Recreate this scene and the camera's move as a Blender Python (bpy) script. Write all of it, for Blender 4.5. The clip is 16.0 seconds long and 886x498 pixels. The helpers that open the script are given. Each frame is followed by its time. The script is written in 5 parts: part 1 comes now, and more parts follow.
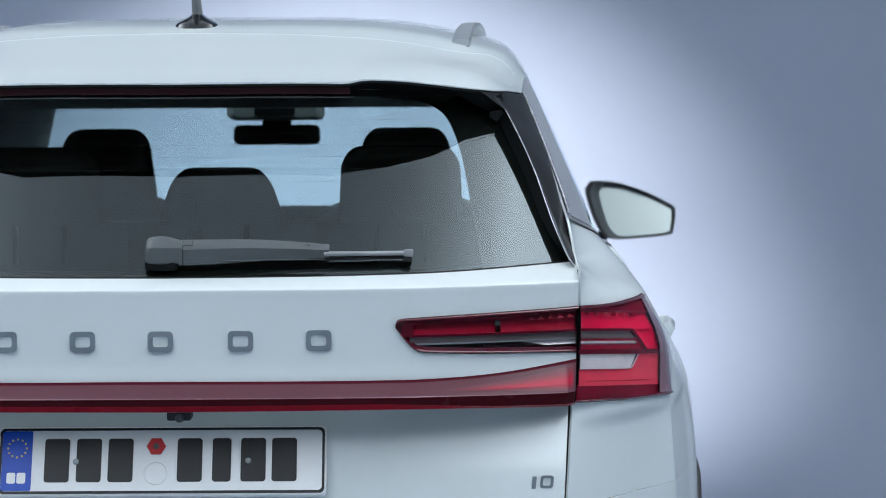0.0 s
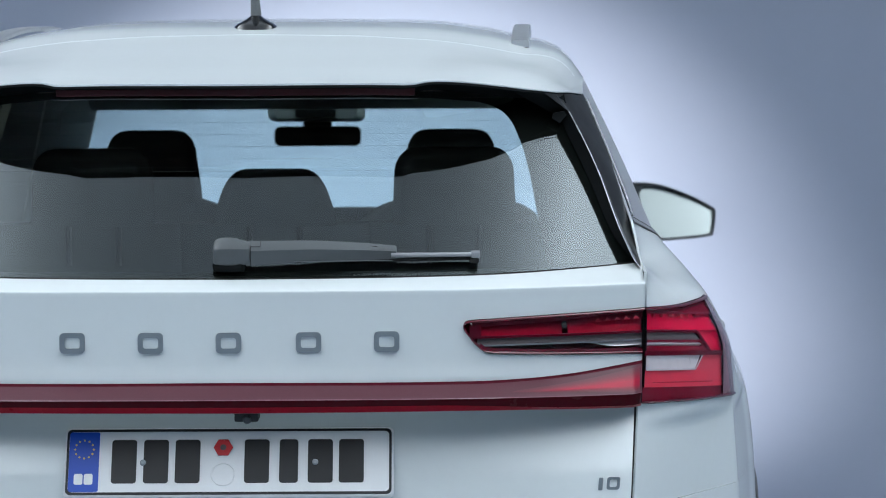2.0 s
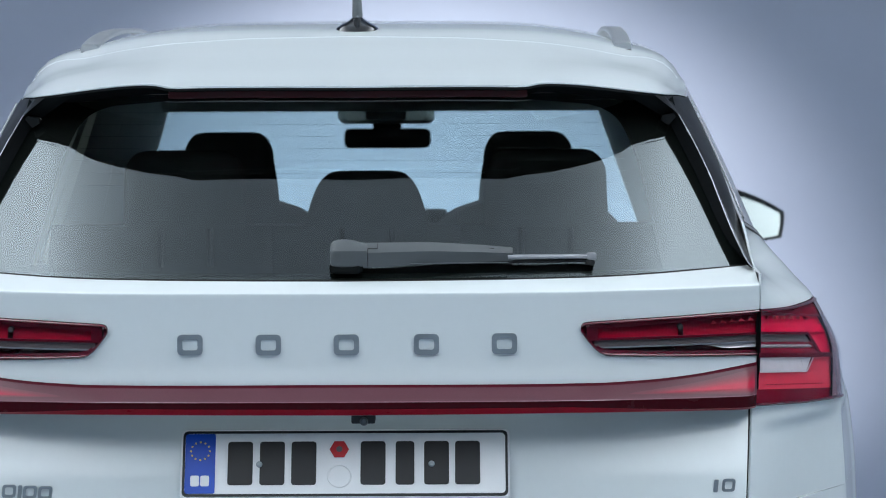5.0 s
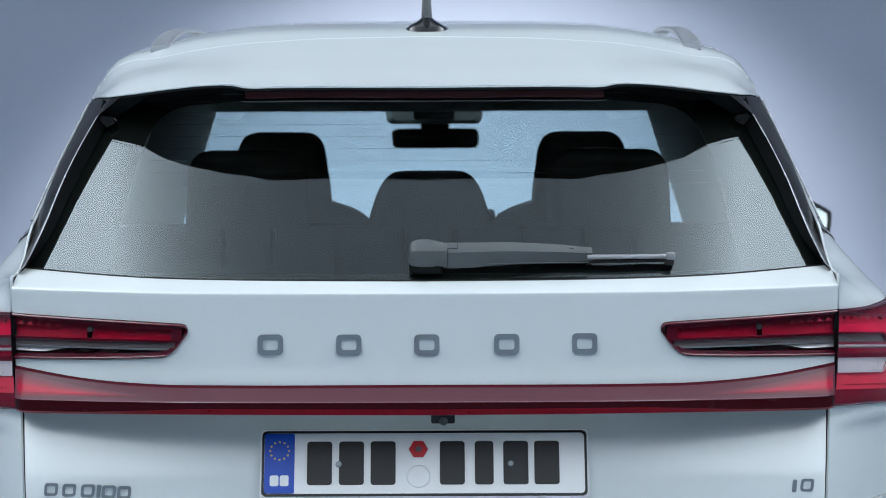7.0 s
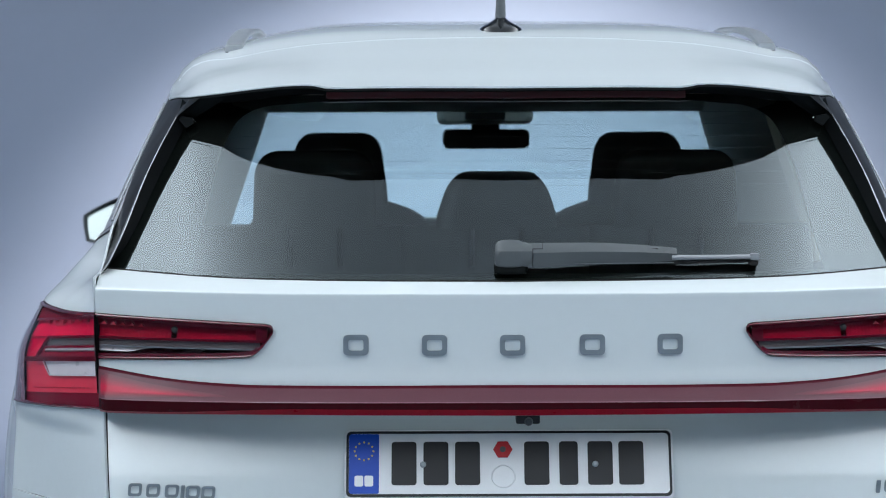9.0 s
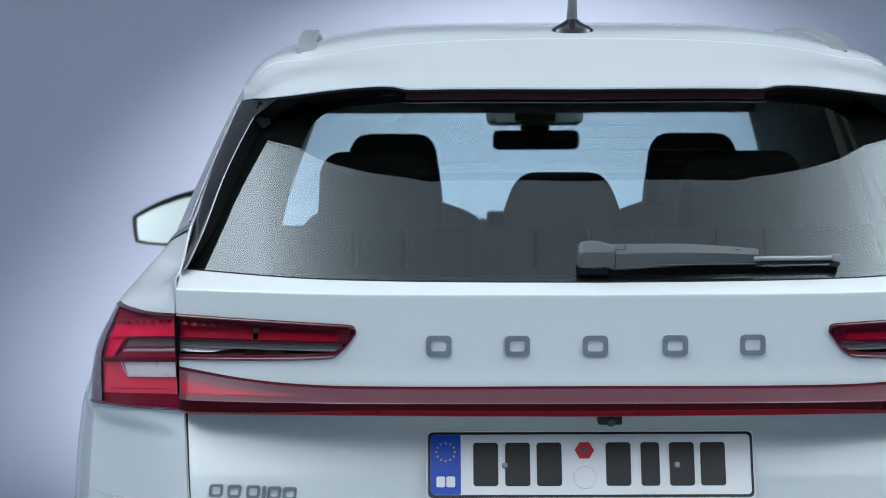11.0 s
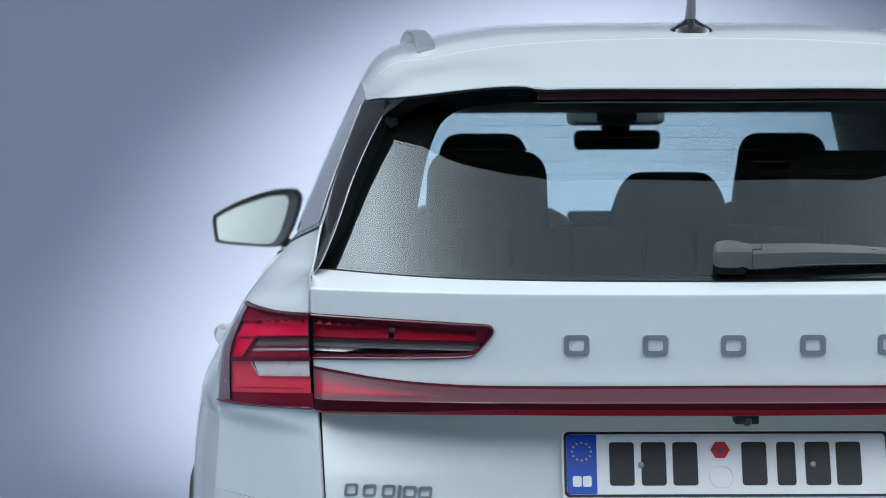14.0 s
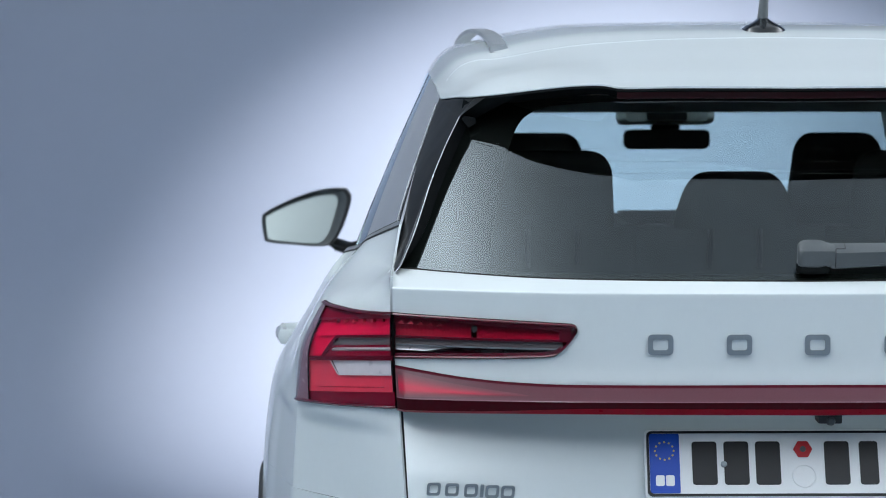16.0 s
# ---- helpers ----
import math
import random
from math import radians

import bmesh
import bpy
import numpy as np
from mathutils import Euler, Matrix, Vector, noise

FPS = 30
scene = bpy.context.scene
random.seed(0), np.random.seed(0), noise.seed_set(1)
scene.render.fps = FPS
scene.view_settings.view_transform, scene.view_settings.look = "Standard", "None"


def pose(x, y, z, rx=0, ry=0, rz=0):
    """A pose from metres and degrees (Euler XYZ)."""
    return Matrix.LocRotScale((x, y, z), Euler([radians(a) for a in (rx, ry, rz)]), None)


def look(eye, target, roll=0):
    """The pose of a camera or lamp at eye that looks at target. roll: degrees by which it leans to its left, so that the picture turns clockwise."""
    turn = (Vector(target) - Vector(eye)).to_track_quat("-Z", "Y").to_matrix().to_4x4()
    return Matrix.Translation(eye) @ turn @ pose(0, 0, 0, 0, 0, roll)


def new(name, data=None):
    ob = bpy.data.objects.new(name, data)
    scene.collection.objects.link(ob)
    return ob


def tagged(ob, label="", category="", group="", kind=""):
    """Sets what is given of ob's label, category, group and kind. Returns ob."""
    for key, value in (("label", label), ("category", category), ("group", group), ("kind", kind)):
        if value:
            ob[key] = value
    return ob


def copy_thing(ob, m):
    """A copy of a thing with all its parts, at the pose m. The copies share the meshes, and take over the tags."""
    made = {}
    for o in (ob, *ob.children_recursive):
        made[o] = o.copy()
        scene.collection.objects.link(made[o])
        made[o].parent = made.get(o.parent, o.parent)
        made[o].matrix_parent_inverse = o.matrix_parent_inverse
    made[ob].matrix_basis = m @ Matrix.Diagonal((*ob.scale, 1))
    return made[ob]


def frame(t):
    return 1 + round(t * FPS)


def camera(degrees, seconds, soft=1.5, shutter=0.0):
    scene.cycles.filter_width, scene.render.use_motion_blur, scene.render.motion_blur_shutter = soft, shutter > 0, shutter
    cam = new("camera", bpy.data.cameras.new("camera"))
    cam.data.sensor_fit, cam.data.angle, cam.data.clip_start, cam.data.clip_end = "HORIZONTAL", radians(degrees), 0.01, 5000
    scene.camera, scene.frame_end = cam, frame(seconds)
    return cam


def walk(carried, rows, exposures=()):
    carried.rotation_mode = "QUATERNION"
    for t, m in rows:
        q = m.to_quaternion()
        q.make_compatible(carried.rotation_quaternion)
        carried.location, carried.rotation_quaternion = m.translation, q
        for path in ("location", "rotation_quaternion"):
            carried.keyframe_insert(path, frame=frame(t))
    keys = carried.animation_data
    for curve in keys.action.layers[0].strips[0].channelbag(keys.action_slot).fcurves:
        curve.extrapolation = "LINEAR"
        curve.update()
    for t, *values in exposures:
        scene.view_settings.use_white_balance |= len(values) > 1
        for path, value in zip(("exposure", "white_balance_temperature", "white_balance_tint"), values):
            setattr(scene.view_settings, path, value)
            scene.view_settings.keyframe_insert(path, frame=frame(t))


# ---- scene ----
# ---- camera ----
cam = camera(17.800, 16.0, soft=1.0)
cam.data.dof.use_dof, cam.data.dof.focus_distance, cam.data.dof.aperture_fstop = True, 4.55, 10.0
PATH = [  # seconds, x, y, z, tilt, turn, roll
    (0.0, 0.4644, -4.4896, 1.6052, 85.816, 0.189, -0.319),
    (0.5, 0.4378, -4.4899, 1.6052, 85.827, 0.193, -0.313),
    (1.0, 0.4098, -4.4902, 1.6052, 85.832, 0.189, -0.307),
    (1.5, 0.3837, -4.4905, 1.6052, 85.841, 0.182, -0.301),
    (2.0, 0.3556, -4.4908, 1.6052, 85.850, 0.168, -0.295),
    (2.5, 0.3283, -4.4911, 1.6052, 85.855, 0.152, -0.288),
    (3.0, 0.2962, -4.4914, 1.6052, 85.870, 0.144, -0.282),
    (3.5, 0.2625, -4.4917, 1.6052, 85.880, 0.125, -0.276),
    (4.0, 0.2282, -4.4920, 1.6052, 85.890, 0.098, -0.270),
    (6.5, 0.0674, -4.4935, 1.6052, 85.905, 0.069, -0.239),
    (7.0, 0.0336, -4.4938, 1.6052, 85.907, 0.045, -0.233),
    (7.5, -0.0000, -4.4941, 1.6052, 85.909, 0.036, -0.226),
    (8.0, -0.0367, -4.4944, 1.6052, 85.911, 0.031, -0.220),
    (8.5, -0.0710, -4.4947, 1.6052, 85.914, 0.017, -0.214),
    (9.0, -0.1058, -4.4950, 1.6052, 85.922, -0.010, -0.208),
    (11.5, -0.2751, -4.4965, 1.6052, 85.949, -0.041, -0.177),
    (12.0, -0.3126, -4.4968, 1.6052, 85.950, -0.060, -0.171),
    (12.5, -0.3443, -4.4971, 1.6052, 85.953, -0.078, -0.164),
    (13.0, -0.3851, -4.4974, 1.6052, 85.951, -0.104, -0.158),
    (13.5, -0.4250, -4.4977, 1.6052, 85.950, -0.128, -0.152),
    (14.0, -0.4658, -4.4980, 1.6052, 85.948, -0.157, -0.146),
    (14.5, -0.5014, -4.4983, 1.6052, 85.942, -0.175, -0.140),
    (15.0, -0.5406, -4.4986, 1.6052, 85.940, -0.197, -0.133),
    (15.5, -0.5715, -4.4989, 1.6052, 85.939, -0.210, -0.127),
    (16.0, -0.6035, -4.4992, 1.6052, 85.939, -0.219, -0.121),
]
walk(cam, [(t, pose(x, y, z, tilt, 0, turn) @ pose(0, 0, 0, 0, 0, roll)) for t, x, y, z, tilt, turn, roll in PATH])
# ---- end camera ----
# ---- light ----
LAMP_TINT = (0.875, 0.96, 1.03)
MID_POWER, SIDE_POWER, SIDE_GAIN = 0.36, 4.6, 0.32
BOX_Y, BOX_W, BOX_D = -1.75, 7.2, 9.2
SPOT_Y, SPOT_Z, SPOT_POWER = 2.7, 3.85, 2250
world = bpy.data.worlds.new("studio_air")
world.use_nodes = True
world.node_tree.nodes["Background"].inputs[0].default_value = (0.5, 0.55, 0.65, 1)
world.node_tree.nodes["Background"].inputs[1].default_value = 0.02
scene.world = world
scene.view_settings.exposure = 0.0
spot = new("backdrop_spot", bpy.data.lights.new("backdrop_spot", "SPOT"))
spot.data.energy, spot.data.color = SPOT_POWER, (0.86, 0.85, 0.84)
spot.data.spot_size, spot.data.spot_blend, spot.data.shadow_soft_size = radians(49.7), 1.0, 0.08
spot.matrix_world = look((0, SPOT_Y, SPOT_Z), (0.0, 5.8, 0.57)) @ Matrix.Rotation(radians(6), 4, "Z") @ Matrix.Diagonal((1.0, 0.65, 1, 1))

# ---- small tools ----
def curve(*pts):
    """A monotone cubic through a few (x, y) control points, flat outside them."""
    xs, ys = [p[0] for p in pts], [p[1] for p in pts]
    n = len(xs)
    d = [(ys[i + 1] - ys[i]) / (xs[i + 1] - xs[i]) for i in range(n - 1)]
    m = [d[0]] + [0 if d[i - 1] * d[i] <= 0 else 2 * d[i - 1] * d[i] / (d[i - 1] + d[i]) for i in range(1, n - 1)] + [d[-1]]

    def f(x):
        if x <= xs[0]:
            return ys[0]
        if x >= xs[-1]:
            return ys[-1]
        i = max(k for k in range(n - 1) if xs[k] <= x)
        h = xs[i + 1] - xs[i]
        t = (x - xs[i]) / h
        return ((1 + 2 * t) * (1 - t) ** 2 * ys[i] + t * (1 - t) ** 2 * h * m[i]
                + t * t * (3 - 2 * t) * ys[i + 1] + t * t * (t - 1) * h * m[i + 1])
    return f


def smooth(a, b, x):
    t = min(1, max(0, (x - a) / (b - a)))
    return t * t * (3 - 2 * t)


def lerp(a, b, t):
    return a + (b - a) * t


def grid(bm, f, nu, nv, u0=0.0, u1=1.0, v0=0.0, v1=1.0):
    """A sheet of quads over f(u, v)."""
    rows = [[bm.verts.new(f(lerp(u0, u1, i / nu), lerp(v0, v1, j / nv))) for j in range(nv + 1)] for i in range(nu + 1)]
    for i in range(nu):
        for j in range(nv):
            bm.faces.new((rows[i][j], rows[i + 1][j], rows[i + 1][j + 1], rows[i][j + 1]))
    return bm


CORE = Vector((0.0, 1.6, 0.8))


def thicken(bm, t, core=CORE):
    """Gives an open sheet a thickness t on the side that faces core."""
    bmesh.ops.recalc_face_normals(bm, faces=bm.faces)
    if sum(f.normal.dot(f.calc_center_median() - core) * f.calc_area() for f in bm.faces) < 0:
        bmesh.ops.reverse_faces(bm, faces=bm.faces)
    bm.normal_update()
    outer, rim = bm.faces[:], [e for e in bm.edges if len(e.link_faces) == 1]
    back = {v: bm.verts.new(v.co - v.normal * t) for v in bm.verts[:]}
    for f in outer:
        bm.faces.new([back[v] for v in reversed(f.verts)])
    for e in rim:
        a, b = e.verts
        loop = e.link_loops[0]
        a, b = loop.vert, loop.link_loop_next.vert
        bm.faces.new((b, a, back[a], back[b]))
    return bm


def sheet(f, nu, nv, t=0.0, span=(0, 1, 0, 1)):
    bm = grid(bmesh.new(), f, nu, nv, *span)
    bmesh.ops.remove_doubles(bm, verts=bm.verts, dist=1e-5)
    return thicken(bm, t) if t else bm


def loft(rings, cap=True):
    """A skin over closed rings of equal length."""
    bm = bmesh.new()
    vs = [[bm.verts.new(p) for p in r] for r in rings]
    n = len(vs[0])
    for a, b in zip(vs, vs[1:]):
        for i in range(n):
            bm.faces.new((a[i], a[(i + 1) % n], b[(i + 1) % n], b[i]))
    if cap:
        bm.faces.new(vs[0])
        bm.faces.new(vs[-1])
    bmesh.ops.recalc_face_normals(bm, faces=bm.faces)
    return bm


def box(x0, x1, y0, y1, z0, z1, bevel=0.0, seg=2):
    bm = bmesh.new()
    bmesh.ops.create_cube(bm, size=1)
    for v in bm.verts:
        v.co = Vector((lerp(x0, x1, v.co.x + 0.5), lerp(y0, y1, v.co.y + 0.5), lerp(z0, z1, v.co.z + 0.5)))
    if bevel:
        bmesh.ops.bevel(bm, geom=bm.edges[:], offset=bevel, segments=seg, profile=0.6, affect="EDGES")
    return bm


def rounded(w, h, r, n=6):
    """A rounded rectangle round the origin, as (a, b) pairs."""
    out = []
    for cx, cy, a0 in ((w / 2 - r, h / 2 - r, 0), (-w / 2 + r, h / 2 - r, 90), (-w / 2 + r, -h / 2 + r, 180), (w / 2 - r, -h / 2 + r, 270)):
        for k in range(n + 1):
            a = radians(a0 + 90 * k / n)
            out.append((cx + r * math.cos(a), cy + r * math.sin(a)))
    return out


def ellipse(a, b, n=24, p=2.0):
    out = []
    for k in range(n):
        t = 2 * math.pi * k / n
        c, s = math.cos(t), math.sin(t)
        out.append((a * math.copysign(abs(c) ** (2 / p), c), b * math.copysign(abs(s) ** (2 / p), s)))
    return out


def lathe(profile, n=48, axis="x"):
    """A surface turned from (radius, along) pairs."""
    rings = []
    for r, a in profile:
        rings.append([(a, r * math.cos(2 * math.pi * k / n), r * math.sin(2 * math.pi * k / n)) for k in range(n)])
    return loft(rings, cap=False)


def flip(bm, s):
    """The mesh of the car's right side, or its mirror image for s = -1."""
    if s < 0:
        for v in bm.verts:
            v.co.x *= -1
        bmesh.ops.reverse_faces(bm, faces=bm.faces)
    return bm


def moved(bm, m):
    bmesh.ops.transform(bm, matrix=m, verts=bm.verts)
    return bm


def part(name, bm, material, parent, label="", sharp=35):
    me = bpy.data.meshes.new(name)
    for f in bm.faces:
        f.smooth = True
    bm.to_mesh(me)
    bm.free()
    me.set_sharp_from_angle(angle=radians(sharp))
    me.materials.append(material)
    ob = new(name, me)
    ob.parent = parent
    if label:
        ob["label"] = label
    return ob


def thing(name, label, category, group="", kind=""):
    return tagged(new(name), label, category, group, kind)


# ---- materials ----
def material(name, color, rough=0.5, metal=0.0, coat=0.0, coat_rough=0.03, spec=0.5, vary=0.0, scale=6.0, bump=0.0, bump_scale=300.0, emit=None, strength=0.0):
    m = bpy.data.materials.new(name)
    m.use_nodes = True
    nt = m.node_tree
    b = nt.nodes["Principled BSDF"]
    b.inputs["Base Color"].default_value = (*color, 1)
    b.inputs["Roughness"].default_value = rough
    b.inputs["Metallic"].default_value = metal
    b.inputs["Coat Weight"].default_value = coat
    b.inputs["Coat Roughness"].default_value = coat_rough
    b.inputs["Specular IOR Level"].default_value = spec
    if emit:
        b.inputs["Emission Color"].default_value = (*emit, 1)
        b.inputs["Emission Strength"].default_value = strength
    geo = nt.nodes.new("ShaderNodeNewGeometry")
    if vary:
        big, fine = nt.nodes.new("ShaderNodeTexNoise"), nt.nodes.new("ShaderNodeTexNoise")
        big.inputs["Scale"].default_value, fine.inputs["Scale"].default_value = scale, scale * 22
        big.inputs["Detail"].default_value = 5
        add = nt.nodes.new("ShaderNodeMath")
        add.operation = "ADD"
        for n in (big, fine):
            nt.links.new(geo.outputs["Position"], n.inputs["Vector"])
        nt.links.new(big.outputs["Fac"], add.inputs[0])
        nt.links.new(fine.outputs["Fac"], add.inputs[1])
        ramp = nt.nodes.new("ShaderNodeMapRange")
        ramp.inputs["From Min"].default_value, ramp.inputs["From Max"].default_value = 0.6, 1.4
        ramp.inputs["To Min"].default_value, ramp.inputs["To Max"].default_value = 1 - vary, 1 + vary
        nt.links.new(add.outputs[0], ramp.inputs["Value"])
        mul = nt.nodes.new("ShaderNodeVectorMath")
        mul.operation = "SCALE"
        mul.inputs[0].default_value = color
        nt.links.new(ramp.outputs[0], mul.inputs["Scale"])
        nt.links.new(mul.outputs[0], b.inputs["Base Color"])
        rr = nt.nodes.new("ShaderNodeMapRange")
        rr.inputs["From Min"].default_value, rr.inputs["From Max"].default_value = 0.3, 0.7
        rr.inputs["To Min"].default_value, rr.inputs["To Max"].default_value = rough * 0.9, min(1, rough * 1.15)
        nt.links.new(big.outputs["Fac"], rr.inputs["Value"])
        nt.links.new(rr.outputs[0], b.inputs["Roughness"])
    if bump:
        tex, bp = nt.nodes.new("ShaderNodeTexNoise"), nt.nodes.new("ShaderNodeBump")
        tex.inputs["Scale"].default_value = bump_scale
        nt.links.new(geo.outputs["Position"], tex.inputs["Vector"])
        bp.inputs["Strength"].default_value, bp.inputs["Distance"].default_value = bump, 0.002
        nt.links.new(tex.outputs["Fac"], bp.inputs["Height"])
        nt.links.new(bp.outputs["Normal"], b.inputs["Normal"])
    return m


def pane(name, tint, face=0.04, rough=0.0, gloss=1.0):
    """A clear or tinted pane: what passes through takes the tint, the gloss grows towards grazing angles."""
    m = bpy.data.materials.new(name)
    m.use_nodes = True
    nt = m.node_tree
    nt.nodes.clear()
    out, mix = nt.nodes.new("ShaderNodeOutputMaterial"), nt.nodes.new("ShaderNodeMixShader")
    tr, gl, lw = nt.nodes.new("ShaderNodeBsdfTransparent"), nt.nodes.new("ShaderNodeBsdfGlossy"), nt.nodes.new("ShaderNodeLayerWeight")
    tr.inputs["Color"].default_value = (*tint, 1)
    gl.inputs["Color"].default_value = (0.87 * gloss, 0.97 * gloss, 1.02 * gloss, 1)
    gl.inputs["Roughness"].default_value = rough
    lw.inputs["Blend"].default_value = 0.5
    power, gain = nt.nodes.new("ShaderNodeMath"), nt.nodes.new("ShaderNodeMath")
    power.operation, power.inputs[1].default_value = "POWER", 5.0
    gain.operation, gain.inputs[1].default_value, gain.inputs[2].default_value = "MULTIPLY_ADD", 1 - face, face
    nt.links.new(lw.outputs["Facing"], power.inputs[0])
    nt.links.new(power.outputs[0], gain.inputs[0])
    nt.links.new(gain.outputs[0], mix.inputs[0])
    nt.links.new(tr.outputs[0], mix.inputs[1])
    nt.links.new(gl.outputs[0], mix.inputs[2])
    nt.links.new(mix.outputs[0], out.inputs["Surface"])
    return m


WHITE = material("white_paint", (0.715, 0.757, 0.765), 0.42, coat=0.9, coat_rough=0.08, spec=0.4, vary=0.012, scale=3)
BLACK_GLOSS = material("black_gloss", (0.008, 0.009, 0.011), 0.12, coat=0.6, spec=0.5, vary=0.1, scale=9)
BLACK = material("black_plastic", (0.020, 0.021, 0.023), 0.5, vary=0.15, scale=20, bump=0.2, bump_scale=1500)
RUBBER = material("rubber", (0.012, 0.012, 0.013), 0.75, vary=0.2, scale=25, bump=0.2, bump_scale=700)
GREY_PLASTIC = material("grey_plastic", (0.088, 0.097, 0.102), 0.38, vary=0.08, scale=30, bump=0.12, bump_scale=1800)
MAST = material("mast_rubber", (0.16, 0.175, 0.185), 0.5, vary=0.08, scale=30)
FIN_GLOSS = material("smoked_trim", (0.013, 0.014, 0.015), 0.42, spec=0.18, coat=0.14, coat_rough=0.12, vary=0.08, scale=12)
SATIN_TRIM = material("satin_trim", (0.52, 0.535, 0.575), 0.36, metal=0.55, vary=0.02, scale=4)
BELT_GREY = material("belt_grey", (0.30, 0.31, 0.33), 0.35, metal=0.3, vary=0.05, scale=20)
FIN_LINE = material("satin_edge", (0.34, 0.35, 0.37), 0.25, metal=0.5, vary=0.05, scale=30)
FABRIC = material("seat_fabric", (0.17, 0.18, 0.18), 0.9, spec=0.15, vary=0.2, scale=14, bump=0.05, bump_scale=400)
TRIM_LIGHT = material("light_interior_trim", (0.88, 0.87, 0.83), 0.8, vary=0.06, scale=10, bump=0.2, bump_scale=900)
TRIM_PILLAR = material("pillar_trim_plastic", (0.78, 0.77, 0.71), 0.8, vary=0.06, scale=10, bump=0.1, bump_scale=900)
TRIM_DARK = material("dark_interior_trim", (0.085, 0.087, 0.09), 0.8, spec=0.15, vary=0.15, scale=12)
SILVER = material("silver_rail", (0.50, 0.52, 0.54), 0.32, metal=0.6, coat=0.0, vary=0.03, scale=20)
CLEAR_GREY = material("clear_grey_lens", (0.72, 0.71, 0.72), 0.3, metal=0.1, vary=0.08, scale=50, bump=0.05, bump_scale=300)
DARK_CHROME = material("dark_chrome", (0.33, 0.36, 0.38), 0.32, metal=0.8, vary=0.06, scale=40)
RED_DARK = material("dark_red_lens", (0.045, 0.0008, 0.004), 0.25, spec=0.15, vary=0.1, scale=15)
RED_WALL = material("red_inner_wall", (0.10, 0.001, 0.011), 0.35, spec=0.08, vary=0.1, scale=30)
RED_RIM = material("red_bezel", (0.11, 0.002, 0.014), 0.18, spec=0.25, coat=1.0, coat_rough=0.03, vary=0.08, scale=20)
RED_MID = material("deep_red_reflector", (0.30, 0.002, 0.014), 0.3, spec=0.15, vary=0.2, scale=70, bump=0.3, bump_scale=500)
RED_TOOTH = material("lit_red_facet", (0.66, 0.03, 0.065), 0.35, spec=0.2, vary=0.1, scale=60)
RED_STRIP = material("red_strip_reflector", (0.36, 0.002, 0.024), 0.4, spec=0.1, vary=0.15, scale=60, bump=0.2, bump_scale=500)
RED_DEEP = material("deep_red_lens", (0.20, 0.001, 0.018), 0.3, spec=0.15, vary=0.15, scale=40)
BRAKE_RED = material("brake_lens", (0.05, 0.003, 0.006), 0.35, spec=0.3, vary=0.1, scale=30)
RED_BAR = material("red_bar_lens", (0.125, 0.046, 0.059), 0.35, spec=0.16, coat=0.13, coat_rough=0.15, vary=0.05, scale=15)
RED_BRIGHT = material("bright_red_reflector", (0.76, 0.003, 0.056), 0.4, spec=0.08, vary=0.15, scale=60, bump=0.2, bump_scale=500)
# glow at the bar's ends, put into nine steps of stronger red
RED_GLOW = [material("painted_bar_glow", (0.140 + 0.32 * q, 0.050 - 0.034 * q, 0.064 - 0.016 * q), 0.38, spec=0.2, coat=0.12, coat_rough=0.2, vary=0.06, scale=20)
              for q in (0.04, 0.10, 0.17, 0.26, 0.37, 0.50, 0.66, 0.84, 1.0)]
RED_EDGE = material("dark_red_edge", (0.075, 0.003, 0.012), 0.45, spec=0.08, vary=0.1, scale=20)
RED_GLINT = material("painted_crease_glint", (0.27, 0.12, 0.15), 0.25, coat=0.4, vary=0.1, scale=20)
RED_MILKY = material("milky_red_reflector", (0.80, 0.06, 0.105), 0.45, spec=0.1, vary=0.12, scale=40, bump=0.15, bump_scale=500)
SMOKE = material("smoked_reflector", (0.11, 0.098, 0.102), 0.6, spec=0.25, vary=0.08, scale=40)
CLEAR_REFL = material("clear_reflector", (0.74, 0.73, 0.74), 0.3, metal=0.4, vary=0.08, scale=60, bump=0.04, bump_scale=300)
SIDE_LENS = material("side_lens", (0.27, 0.155, 0.185), 0.25, coat=1.0, vary=0.06, scale=20)
LENS = pane("clear_lens", (0.98, 0.93, 0.94), 0.015)
GLASS = pane("rear_glass", (0.915, 0.983, 0.915), 0.40, 0.0, 0.245)
SCREEN = pane("windscreen_glass", (0.775, 0.88, 0.935))
PRIVACY = pane("privacy_glass", (0.34, 0.35, 0.335), 0.05)
MATT_BLACK = material("matt_black", (0.013, 0.0145, 0.015), 1.0, spec=0.0, vary=0.1, scale=20)
BORDER = material("printed_border", (0.014, 0.016, 0.017), 0.7, spec=0.1, vary=0.1, scale=40)
MIRROR = material("mirror_glass", (0.315, 0.352, 0.348), 0.18, metal=1.0, vary=0.01, scale=8)
PLATE_WHITE = material("plate_white", (0.85, 0.85, 0.86), 0.32, coat=0.3, vary=0.03, scale=30, bump=0.05)
PLATE_BLUE = material("plate_blue", (0.008, 0.07, 0.46), 0.32, coat=0.3, vary=0.05, scale=30)
PLATE_BLACK = material("plate_black", (0.012, 0.012, 0.014), 0.4, vary=0.1, scale=60)
YELLOW = material("star_yellow", (0.75, 0.52, 0.08), 0.4, vary=0.05, scale=60)
STICKER_RED = material("sticker_red", (0.5, 0.012, 0.02), 0.4, vary=0.08, scale=80)
BACKDROP = material("studio_paint", (0.35, 0.395, 0.503), 0.7, vary=0.012, scale=0.7, bump=0.05, bump_scale=120)
